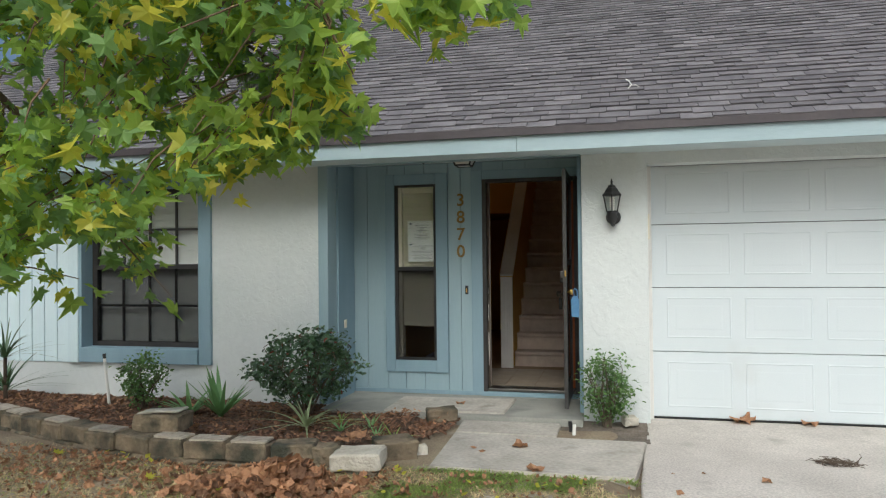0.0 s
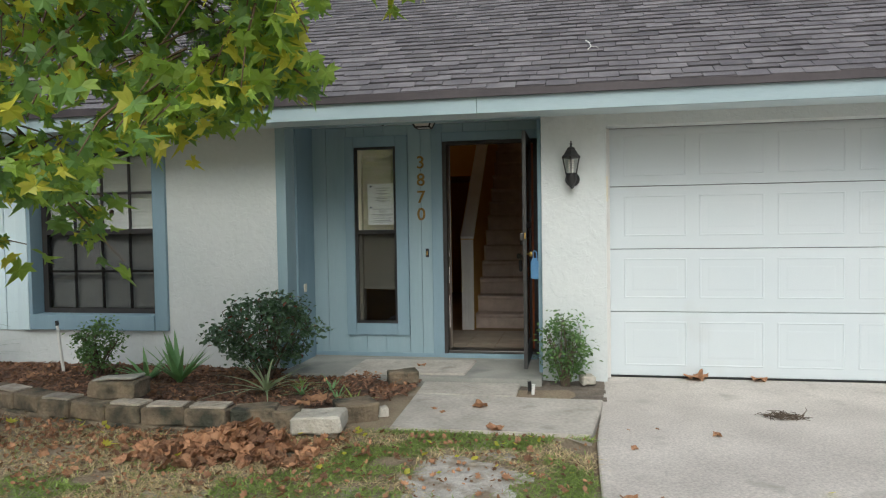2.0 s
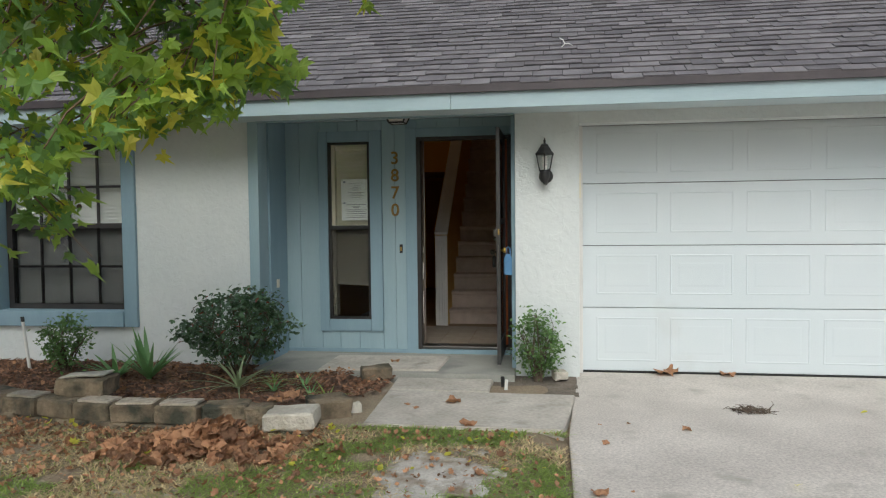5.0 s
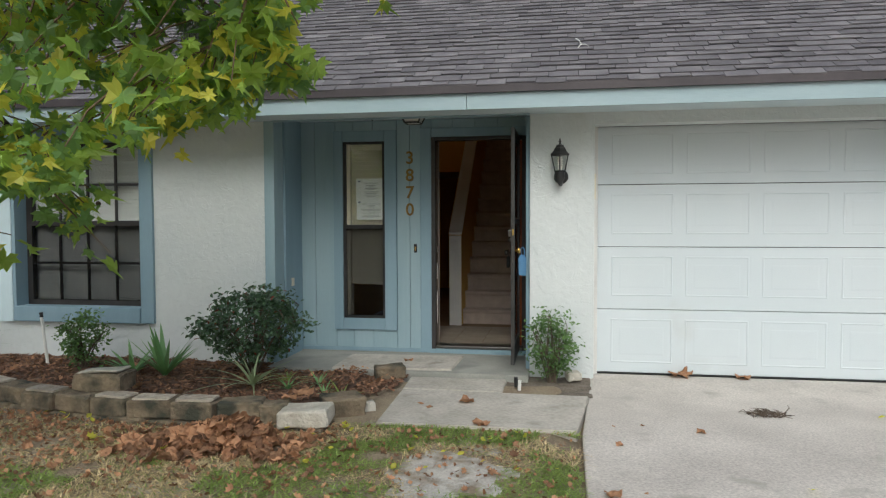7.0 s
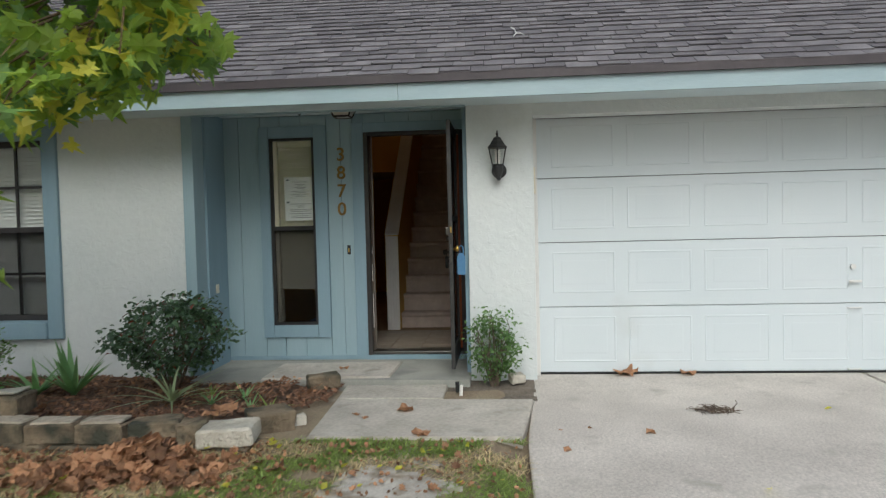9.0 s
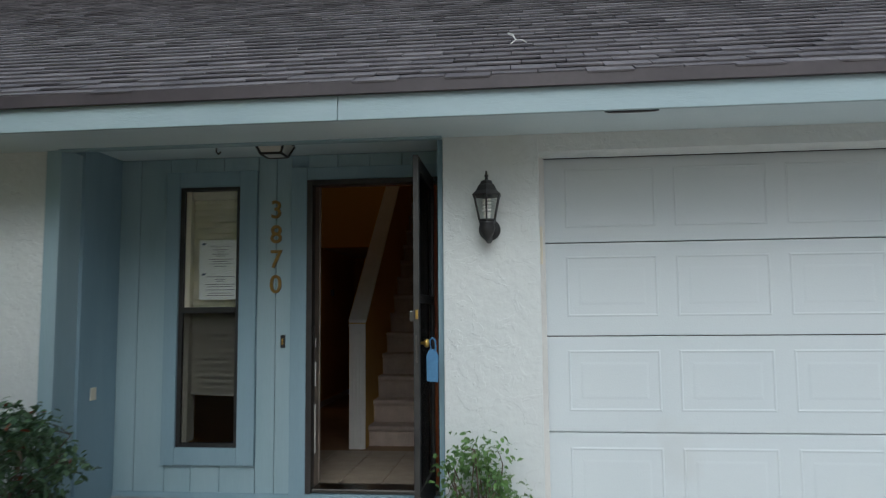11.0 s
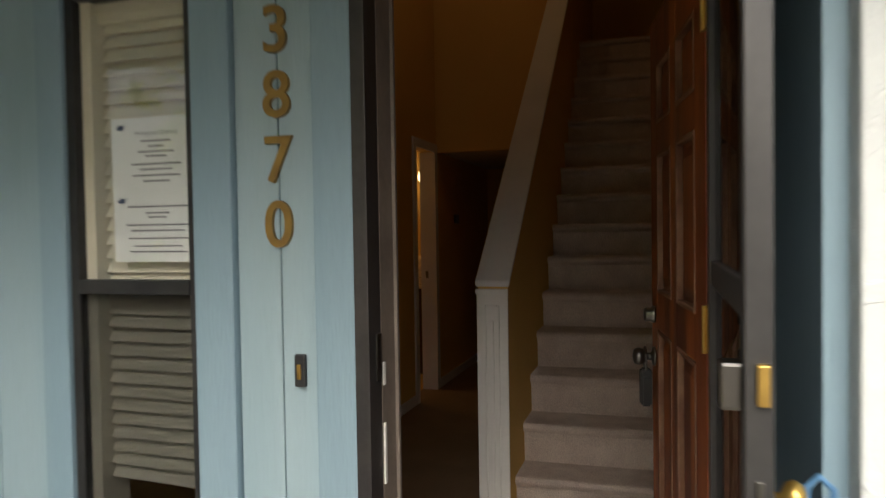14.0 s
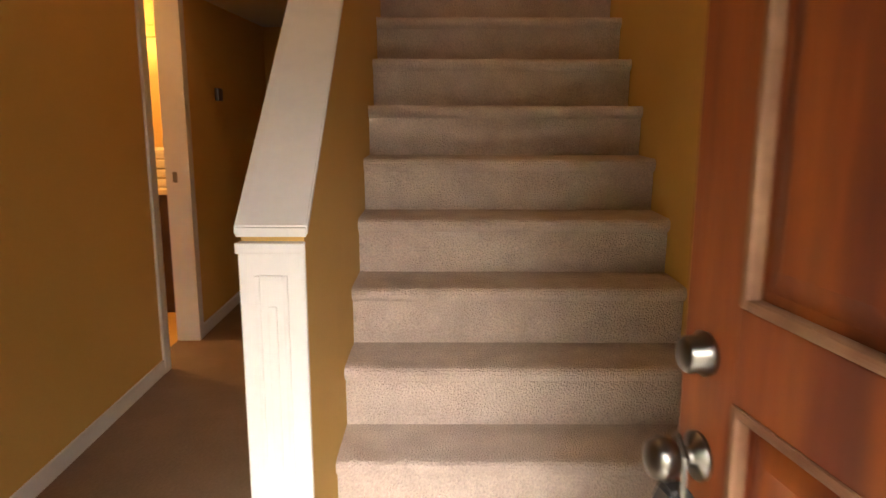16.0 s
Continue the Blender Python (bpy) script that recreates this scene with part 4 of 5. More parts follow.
stairs = thing("staircase", (-1.0, 8.98, FL), "beige carpeted straight staircase rising from the entry", "stairs", kind="structure")
for k in range(15):
    z, y = 0.238 + 0.198 * k, 8.975 + 0.214 * k
    prof = [(y + 0.025, z - 0.2), (y + 0.018, z - 0.05), (y + 0.006, z - 0.046), (y - 0.005, z - 0.036), (y - 0.01, z - 0.023), (y - 0.008, z - 0.011), (y, z - 0.003), (y + 0.014, z), (y + 0.26, z), (y + 0.26, z - 0.2)]
    bm = prism(prof, "x", -1.531, -0.421)
    part("step", bm, CARPET, stairs)
setting("stair_landing", box(-1.53, -0.42, 12.22, 13.3, 2.6, 3.005), CARPET, "beige carpeted upper landing", "floor")

# bathroom beyond the hall door
bm = box(-4.6, -4.5, 10.0, 12.6, -0.1, 2.4)
box(-4.5, -2.80, 12.5, 12.6, -0.1, 2.4, bm=bm)
box(-4.5, -2.80, 10.0, 10.1, -0.1, 2.4, bm=bm)
box(-4.5, -2.80, 10.1, 12.5, -0.1, FL - 0.002, bm=bm)
box(-4.5, -2.80, 10.1, 12.5, 2.36, 2.4, bm=bm)
setting("wall_bathroom", bm, WALLIN, "mustard yellow bathroom walls", "wall")
bd = thing("door_2", (-2.74, 11.0, FL), "white cased bathroom doorway off the hall", "doorway", kind="structure")
part("casing", box(-2.68, -2.664, 10.83, 10.89, FL, 2.12, 0.004), WHITE, bd)
part("casing", box(-2.68, -2.664, 11.38, 11.44, FL, 2.12, 0.004), WHITE, bd)
part("casing", box(-2.68, -2.664, 10.89, 11.38, 2.05, 2.12, 0.004), WHITE, bd)
part("jamb", box(-2.80, -2.665, 11.365, 11.381, FL, 2.05), WHITE, bd)
part("jamb", box(-2.80, -2.665, 10.889, 10.905, FL, 2.05), WHITE, bd)
part("strike_plate", box(-2.76, -2.735, 11.362, 11.366, 1.0, 1.06), CHROME, bd)
van = thing("vanity", (-3.4, 12.2, FL), "dark wood bathroom vanity with a cream top", "vanity")
part("cabinet", box(-4.4, -2.85, 11.95, 12.49, FL, 0.86, 0.006), DARKWOOD, van)
part("countertop", box(-4.42, -2.83, 11.92, 12.49, 0.861, 0.90, 0.008), TOWEL, van)
tow = thing("towel_stack", (-3.1, 12.2, 0.9), "stack of folded cream towels on the vanity", "towels")
for k in range(4):
    part("towel", box(-3.3, -2.9, 12.0, 12.35, 0.902 + 0.062 * k, 0.962 + 0.062 * k, 0.02), TOWEL, tow)
vl = thing("vanity_lamp", (-3.4, 12.45, 1.9), "warm glowing bathroom wall lamp over the vanity", "wall lamp")
part("bar", box(-3.8, -3.0, 12.46, 12.5, 1.9, 1.98, 0.005), BRASS, vl)
for xx in (-3.7, -3.4, -3.1):
    part("globe", lathe([(0.02, 1.86), (0.055, 1.89), (0.065, 1.93), (0.05, 1.975), (0.015, 1.99)], (xx, 12.38, 0), 16), LAMPGLOW, vl, smooth=True)
th = thing("thermostat", (-2.67, 12.0, 1.5), "small grey thermostat on the hall wall", "thermostat")
part("case", box(-2.679, -2.655, 11.95, 12.05, 1.46, 1.54, 0.005), CHROME, th)


# ---- garden edging ----
edging = thing("garden_edging", (-4, 5, 0), "weathered brown concrete block edging of the planting bed", "edging", kind="structure")


def rough_block(l, d, h, seed, amount=0.009):
    """A split-faced block with chipped, uneven faces."""
    bm = bmesh.new()
    bmesh.ops.create_cube(bm, size=1, matrix=Matrix.Diagonal((l, d, h, 1)))
    bmesh.ops.bevel(bm, geom=bm.edges[:], offset=0.012, segments=1, affect="EDGES")
    bmesh.ops.subdivide_edges(bm, edges=[e for e in bm.edges if e.calc_length() > 0.08], cuts=2, use_grid_fill=True)
    for v in bm.verts:
        v.co += Vector(noise.noise_vector(v.co * 11 + Vector((seed * 7, 0, 0)))) * amount
    return bm


block_mesh = [shared("block", rough_block(0.30, 0.20, 0.125, s), BLOCK) for s in range(4)]
dist = [0.0]
for p, q in zip(EDGE, EDGE[1:]):
    dist.append(dist[-1] + math.hypot(q[0] - p[0], q[1] - p[1]))


def on_edge(s):
    for i in range(len(EDGE) - 1):
        if s <= dist[i + 1] or i == len(EDGE) - 2:
            f = (s - dist[i]) / (dist[i + 1] - dist[i])
            p, q = EDGE[i], EDGE[i + 1]
            return p[0] + (q[0] - p[0]) * f, p[1] + (q[1] - p[1]) * f, math.degrees(math.atan2(q[1] - p[1], q[0] - p[0]))


for course, (z, off) in enumerate(((-0.075, 0.0), (0.045, 0.15))):
    s = 0.1 + off
    while s < dist[-1] - (0.0 if course else 0.05):
        ex, ey, ang = on_edge(s)
        piece("block", random.choice(block_mesh), edging, pose(ex, ey + 0.10 + 0.02 * course, z + random.uniform(-0.008, 0.004), random.uniform(-2, 2), random.uniform(-2, 2), ang + random.uniform(-3, 3)))
        s += 0.308
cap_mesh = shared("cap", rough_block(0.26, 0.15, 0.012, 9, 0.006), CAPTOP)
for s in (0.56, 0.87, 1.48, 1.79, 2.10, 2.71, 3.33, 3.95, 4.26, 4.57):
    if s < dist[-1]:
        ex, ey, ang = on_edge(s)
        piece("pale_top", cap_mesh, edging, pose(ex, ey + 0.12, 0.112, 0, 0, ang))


def stone(at, size, turn, material, label, seed):
    ob = part("edging_stone", rough_block(*size, seed, 0.016), material)
    ob.matrix_basis = pose(*at, random.uniform(-3, 3), random.uniform(-3, 3), turn)
    return tagged(ob, label, "stone", "loose edging blocks")


stone((-3.62, 5.16, 0.17), (0.36, 0.24, 0.13), 3, BLOCK, "dark raised block on the bed edging", 3)
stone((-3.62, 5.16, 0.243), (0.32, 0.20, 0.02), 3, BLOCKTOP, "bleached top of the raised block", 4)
stone((-2.02, 4.98, -0.06), (0.34, 0.26, 0.09), -4, BLOCK, "dark lower block at the bed corner", 5)
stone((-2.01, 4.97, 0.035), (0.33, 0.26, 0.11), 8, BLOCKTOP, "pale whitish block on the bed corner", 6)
stone((-2.26, 5.06, 0.0), (0.18, 0.20, 0.18), 12, BLOCK, "dark mossy block beside the pale corner block", 11)
stone((-1.86, 5.30, 0.02), (0.28, 0.22, 0.14), 35, BLOCK, "mossy block at the end of the edging", 7)
stone((-1.72, 5.42, -0.02), (0.12, 0.10, 0.08), 20, BLOCKTOP, "small pale stone chunk beside the path", 8)
stone((-1.80, 6.42, 0.02), (0.26, 0.14, 0.11), 24, BLOCK, "tilted loose block beside the porch slab", 9)
stone((-0.24, 6.58, 0.0), (0.13, 0.12, 0.08), 20, BLOCKTOP, "pale rock under the garage shrub", 10)

pipe = thing("riser_pipe", (-5.0, 6.3, 0), "thin white pipe riser with a black tip in the bed", "pipe")
part("tube", tube([(-5.0, 6.3, -0.06), (-5.06, 6.3, 0.44)], 0.014, sides=10), PVC, pipe)
part("nozzle", tube([(-5.06, 6.3, 0.44), (-5.064, 6.3, 0.485)], 0.016, sides=10), BLACK, pipe)
spr = thing("sprinkler_head", (-0.68, 6.22, 0), "white sprinkler stub with a dark cap in the soil", "sprinkler")
part("stub", tube([(-0.675, 6.2, -0.06), (-0.67, 6.2, 0.035)], 0.014, sides=10), PVC, spr)
part("nozzle", tube([(-0.70, 6.24, -0.03), (-0.705, 6.24, 0.05)], 0.016, sides=10), BLACK, spr)


# ---- plants ----
def leaf_shape(kind):
    """Outline points of a leaf, as (across, along, lift)."""
    if kind == "gum":
        tips = [(-90, 0.02), (-62, 0.30), (-36, 0.68), (-13, 0.54), (10, 0.98), (31, 0.62), (54, 1.02), (72, 0.70), (90, 1.2)]
        right = [(math.cos(radians(a)) * r, math.sin(radians(a)) * r) for a, r in tips]
        return right + [(-x, y) for x, y in right[-2:0:-1]]
    if kind == "oval":
        return [(0, 0), (0.22, 0.25), (0.26, 0.55), (0.14, 0.85), (0, 1.0), (-0.14, 0.85), (-0.26, 0.55), (-0.22, 0.25)]
    return [(0, 0), (0.3, 0.2), (0.42, 0.5), (0.2, 0.8), (0, 1.0), (-0.2, 0.8), (-0.42, 0.5), (-0.3, 0.2)]


def leaf_bm(kind, curl=0.25, fold=0.25, seed=0):
    rng = random.Random(seed)
    bm = bmesh.new()
    pts = leaf_shape(kind)
    lift = lambda x, y: -curl * y * abs(y) + fold * abs(x) + 0.06 * math.sin(5 * x + seed) * abs(y)
    mid = bm.verts.new((0, 0.32, lift(0, 0.32)))
    ring = [bm.verts.new((x + rng.uniform(-0.03, 0.03), y + rng.uniform(-0.03, 0.03), lift(x, y))) for x, y in pts]
    for k in range(len(ring)):
        bm.faces.new((mid, ring[k], ring[(k + 1) % len(ring)]))
    return bm


def leaf_data(kind, **more):
    bm = leaf_bm(kind, **more)
    bm.verts.index_update()
    out = ([v.co.copy() for v in bm.verts], [[v.index for v in f.verts] for f in bm.faces])
    bm.free()
    return out


class Mass:
    """Gathers many small shapes into one mesh."""

    def __init__(self):
        self.v, self.f = [], []

    def add(self, data, m):
        n = len(self.v)
        self.v += [m @ p for p in data[0]]
        self.f += [[n + i for i in f] for f in data[1]]

    def blade(self, base, lean, height, width, bend=0.4, segs=3):
        """A tapering blade that bows outwards."""
        n = len(self.v)
        lean = Vector(lean)
        across = Vector((-lean.y, lean.x, 0)).normalized() * width if lean.length > 1e-6 else Vector((width, 0, 0))
        for k in range(segs + 1):
            f = k / segs
            p = Vector(base) + lean * height * (f + bend * f * f) + Vector((0, 0, height * (f - bend * 0.55 * f * f * (1 + lean.length))))
            w = across * (1 - f) ** 0.7 * (0.6 + 0.4 * min(1, f * 4))
            self.v += [p - w, p + w] if k < segs else [p]
        for k in range(segs - 1):
            a = n + 2 * k
            self.f.append([a, a + 1, a + 3, a + 2])
        a = n + 2 * (segs - 1)
        self.f.append([a, a + 1, a + 2])

    def make(self, name, material, parent=None, label=""):
        at = place_of(parent) if parent else Vector((0, 0, 0))
        return joined(name, [p - at for p in self.v], self.f, material, parent, label)


def turned(at, size, rng, droop=0.0):
    q = Euler((rng.uniform(-1.1, 1.1) - droop, rng.uniform(-0.9, 0.9), rng.uniform(0, 6.28)))
    return Matrix.LocRotScale(at, q, (size, size, size))


def shrub(name, at, rx, ry, z0, z1, count, size, material, label, seed, stems=9, accent=None, flat_top=0.0):
    """A bush: stems fanning from the base, each twig ending in leaves; the outline is uneven, with gaps."""
    rng = random.Random(seed)
    root = thing(name, at, label, "shrub")
    wood = bmesh.new()
    base = Vector(at)
    shape = [leaf_data("oval", curl=0.25, fold=0.35, seed=s) for s in range(3)]
    green, red = Mass(), Mass()
    tips = []
    for k in range(stems):
        a = rng.uniform(0, 6.28)
        r = math.sqrt(rng.random())
        tip = base + Vector((rx * r * math.cos(a), ry * r * math.sin(a), z0 + (z1 - z0) * (0.55 + 0.45 * rng.random() * (1 - 0.5 * r * r))))
        mid = base.lerp(tip, 0.45) + Vector((rng.uniform(-0.04, 0.04), rng.uniform(-0.04, 0.04), 0.02))
        tube([base + Vector((rng.uniform(-0.03, 0.03), rng.uniform(-0.03, 0.03), -0.06)), mid, tip], 0.010, 0.003, 5, wood)
        tips += [mid.lerp(tip, f) for f in (0.35, 0.7, 1.0)]
    clumps = []
    for k in range(max(24, count // 28)):
        a, u = rng.uniform(0, 6.28), rng.uniform(-0.85, 1.0)
        rr = math.sqrt(max(0, 1 - u * u)) * rng.uniform(0.62, 1.1) * (0.62 + 0.38 * (u + 1) / 2 + 0.1)
        zc, zr = (z0 + z1) / 2, (z1 - z0) / 2
        clumps.append(base + Vector((rx * rr * math.cos(a), ry * rr * math.sin(a), zc + zr * u * rng.uniform(0.82, 1.05))))
    for cpt in clumps:
        near = min(tips, key=lambda t: (t - cpt).length)
        tube([near, near.lerp(cpt, 0.5) + Vector((0, 0, 0.015)), cpt], 0.0035, 0.0015, 4, wood)
    for k in range(count):
        cpt = rng.choice(clumps)
        p = cpt + Vector((rng.gauss(0, 0.045), rng.gauss(0, 0.045), rng.gauss(0, 0.04)))
        (red if accent and rng.random() < 0.018 else green).add(rng.choice(shape), turned(p, size * rng.uniform(0.7, 1.25), rng))
    part("woody_stem", wood, BARK, root)
    tagged(green.make("foliage", material, root), "many small leaves", kind="stuff")
    if accent:
        tagged(red.make("red_leaves", accent, root), "a few reddish leaves", kind="stuff")
    return root


shrub("round_shrub", (-2.95, 6.22, 0.0), 0.50, 0.42, 0.13, 0.71, 3300, 0.046, HOLLY, "dense dark green round shrub in the mulch bed", 11, 22, REDLEAF)
shrub("small_shrub", (-4.58, 6.22, 0.0), 0.19, 0.17, 0.02, 0.50, 1300, 0.036, LIGHTSHRUB, "small upright light green shrub under the window", 12, 12)
shrub("garage_shrub", (-0.42, 6.52, -0.02), 0.185, 0.16, 0.02, 0.56, 1300, 0.036, LIGHTSHRUB, "small leafy green shrub beside the garage pier", 13, 16)


def rosette(name, at, count, length, width, material, label, seed, spread=(0.3, 1.4), bend=0.4, segs=5):
    """A plant of long blades rising from one point; each blade is a part."""
    rng = random.Random(seed)
    root = thing(name, at, label, "plant")
    for k in range(count):
        m = Mass()
        a = 6.28 * k / count + rng.uniform(-0.3, 0.3)
        s = rng.uniform(*spread)
        m.blade(at, (math.cos(a) * s, math.sin(a) * s, 0), length * rng.uniform(0.6, 1.1) / math.sqrt(1 + s * s), width * rng.uniform(0.8, 1.2), bend * rng.uniform(0.6, 1.3), segs)
        m.make("blade", material, root)
    return root


rosette("agave", (-3.62, 5.95, 0.03), 24, 0.46, 0.03, BLADE, "upright green succulent with pointed blades", 21, (0.15, 1.3), 0.1)
rosette("low_agave", (-3.95, 6.0, 0.02), 20, 0.36, 0.026, BLADE, "low spreading green succulent in the mulch", 22, (0.4, 2.0), 0.2)
rosette("striped_plant", (-2.73, 5.72, 0.03), 22, 0.46, 0.014, STRIPED, "pale striped long-bladed plant arching outwards", 23, (0.1, 2.2), 0.5, 7)
rosette("yucca", (-6.15, 6.25, 0.1), 34, 0.62, 0.015, HOLLY, "dark spiky long-leaved plant by the siding", 24, (0.2, 2.4), 0.45, 6)
rosette("yucca", (-6.0, 6.1, 0.45), 26, 0.5, 0.014, HOLLY, "dark spiky long-leaved plant by the siding", 25, (0.2, 2.4), 0.45, 6)
part("cane", tube([(-6.15, 6.25, -0.05), (-6.08, 6.18, 0.25), (-6.0, 6.1, 0.47)], 0.02, 0.015, 6), BARK, bpy.data.objects["yucca.001"])
for k, (gx, gy) in enumerate(((-2.45, 5.75), (-2.25, 5.9), (-2.1, 5.6), (-1.95, 5.55), (-2.55, 6.0))):
    rosette("bed_weed", (gx, gy, 0.0), 14, 0.2, 0.009, BLADE if k < 3 else GRASS, "low tuft of green blades in the mulch", 30 + k, (0.3, 2.0), 0.4, 4)

# ---- sweetgum tree, its boughs reaching over the yard ----
tree = thing("sweetgum_tree", (-5.6, 1.6, -0.1), "sweetgum tree with yellowing star-shaped leaves and hanging boughs", "tree")
part("trunk", tube([(-5.6, 1.6, -0.15), (-5.58, 1.62, 0.3), (-5.55, 1.65, 1.6), (-5.5, 1.75, 3.2), (-5.45, 1.8, 4.6)], 0.2, 0.11, 14), BARK, tree, smooth=True)
rng = random.Random(5)
BOUGHS = [
    [(-5.52, 1.72, 2.9), (-4.6, 2.6, 3.25), (-3.5, 3.4, 3.15), (-2.6, 3.8, 2.75), (-2.0, 4.0, 2.35)],
    [(-5.5, 1.75, 3.3), (-4.4, 2.9, 3.3), (-3.4, 3.9, 2.95), (-2.9, 4.3, 2.5), (-2.5, 4.4, 2.2)],
    [(-5.52, 1.72, 2.6), (-4.7, 2.9, 2.8), (-4.0, 3.9, 2.5), (-3.6, 4.3, 1.9), (-3.4, 4.4, 1.5)],
    [(-5.48, 1.78, 3.7), (-4.0, 2.6, 3.7), (-2.6, 3.0, 3.2), (-1.9, 3.2, 2.75), (-1.55, 3.3, 2.5)],
    [(-5.46, 1.8, 4.1), (-3.6, 2.6, 4.0), (-2.0, 3.1, 3.4), (-1.35, 3.3, 2.75), (-1.0, 3.4, 2.52)],
    [(-5.52, 1.7, 2.4), (-4.9, 2.4, 2.4), (-4.4, 3.2, 2.0), (-4.0, 3.7, 1.55), (-3.85, 3.8, 1.25)],
]
LEAFY_FROM = [1.6, 1.5, 1.2, 2.2, 3.3, 1.0]


def along(line, f):
    i = min(int(f), len(line) - 2)
    return Vector(line[i]).lerp(Vector(line[i + 1]), f - i)


sites = []
for line, lo in zip(BOUGHS, LEAFY_FROM):
    smooth = [along(line, k * (len(line) - 1) / 16) for k in range(17)]
    part("limb", tube(smooth, 0.045, 0.006, 8), BARK, tree, smooth=True)
    count = 16 if line is BOUGHS[4] else 34
    for k in range(count):
        f = rng.uniform(lo, 4.0)
        p = along(line, f)
        d = Vector((rng.gauss(0, 0.26), rng.gauss(0, 0.3), rng.uniform(-0.42, 0.16)))
        if line is BOUGHS[4]:
            d *= 0.45
        q = p + d
        sites.append((p, q))
LOW = [(-4.6, 1.05), (-3.8, 1.2), (-3.5, 1.48), (-3.0, 1.5), (-2.6, 1.63), (-2.2, 1.78), (-1.9, 1.86), (-1.62, 2.05)]


def low_edge(x):
    for (x0, z0), (x1, z1) in zip(LOW, LOW[1:]):
        if x0 <= x <= x1:
            return z0 + (z1 - z0) * (x - x0) / (x1 - x0)
    return 2.2


limb_points = [along(line, k / 6) for line in BOUGHS for k in range(6, 25)]
while len(sites) < 520:
    y = rng.uniform(3.3, 4.5)
    far = (y - 0.5) / 3.4
    x = rng.uniform(-4.4, -1.64)
    z = low_edge(x) + 0.12 + (3.2 - low_edge(x)) * rng.random() ** 1.25
    if noise.noise((x * 2.3, 4.0, z * 2.3)) + 0.35 * noise.noise((x * 5, y, z * 5)) < -0.03:
        continue
    q = Vector((-0.32 + (x + 0.32) * far, y, 1.34 + (z - 1.34) * far))
    p = min(limb_points, key=lambda t: (t - q).length)
    sites.append((p.lerp(q, max(0.0, 1 - 0.35 / max((p - q).length, 0.35))), q))
for cx, cy, cz, w, h, count in ((-1.03, 3.4, 2.50, 0.16, 0.06, 20), (-1.70, 3.9, 2.10, 0.07, 0.07, 7), (-1.95, 3.9, 2.16, 0.10, 0.10, 12)):
    for k in range(count):
        q = Vector((cx + rng.gauss(0, w), cy + rng.gauss(0, 0.12), cz + rng.gauss(0, h)))
        sites.append((min(limb_points, key=lambda t: (t - q).length).lerp(q, 0.8), q))
twigs = bmesh.new()
for p, q in sites:
    tube([p, p.lerp(q, 0.5) + Vector((rng.gauss(0, 0.02), rng.gauss(0, 0.02), 0.03)), q], 0.007, 0.003, 4, twigs)
tagged(part("twig_tangle", twigs, TWIG, tree), "thin drooping twigs", kind="stuff")
gum_meshes = []
for s in range(3):
    for m in (GUM, GUM, GUM, GUMROW, GUMDARK, GUMDARK):
        gum_meshes.append(shared("leaf", leaf_bm("gum", curl=0.75 + 0.2 * s, fold=0.5, seed=s), m))
spots = []
for p, q in sites:
    for k in range(rng.randint(6, 10)):
        spots.append(p.lerp(q, rng.uniform(0.3, 1.08)) + Vector((rng.gauss(0, 0.06), rng.gauss(0, 0.06), rng.gauss(0, 0.06) - 0.03)))
spots.sort(key=lambda p: -p.x + 0.4 * p.z)


def hang(p):
    s = rng.choice((rng.uniform(0.03, 0.06), rng.uniform(0.05, 0.095)))
    q = Euler((rng.uniform(-2.2, -0.9), rng.gauss(0, 0.6), rng.uniform(0, 6.28)))
    return Matrix.LocRotScale(p, q, (s, s, s))


for p in spots[:300]:
    piece("leaf", rng.choice(gum_meshes), tree, hang(p))
crowns = [(Mass(), GUM), (Mass(), GUMROW), (Mass(), GUMDARK)]
gum_data = [leaf_data("gum", curl=0.75 + 0.2 * s, fold=0.5, seed=s) for s in range(3)]
for p in spots[300:]:
    rng.choices(crowns, (6, 2, 5))[0][0].add(rng.choice(gum_data), hang(p))
# the rest of the crown, over and behind the street side
for k in range(900):
    a, u = rng.uniform(0, 6.28), rng.uniform(-0.6, 1)
    r = math.sqrt(max(0, 1 - u * u)) * rng.uniform(0.5, 1.05)
    p = Vector((-6.2 + 2.0 * r * math.cos(a), 0.9 + 2.0 * r * math.sin(a), 4.9 + 1.7 * u))
    rng.choice(crowns)[0].add(rng.choice(gum_data), hang(p) @ Matrix.Scale(1.5, 4))
for mass, material in crowns:
    tagged(mass.make("crown", material, tree), "green to yellow star-shaped leaves", kind="stuff")
balls = shared("seed_ball", lathe([(0.004, -0.016), (0.012, -0.011), (0.016, 0), (0.012, 0.011), (0.004, 0.016)], (0, 0, 0), 8), BARK)
for k in range(26):
    p, q = rng.choice(sites)
    piece("seed_ball", balls, tree, Matrix.Translation(q + Vector((0, 0, -0.06))))
moss = thing("spanish_moss", (-2.18, 4.0, 2.32), "grey-green hanging tuft of spanish moss", "moss")
hair = Mass()
for k in range(420):
    p = Vector((-2.18 + rng.gauss(0, 0.06), 3.95 + rng.gauss(0, 0.05), 2.44 - rng.random() * 0.22))
    hair.blade(p, (rng.gauss(0, 0.25), rng.gauss(0, 0.25), 0), -rng.uniform(0.08, 0.24), 0.0016, 0.3, 4)
hair.make("strand_tuft", MOSS, moss)


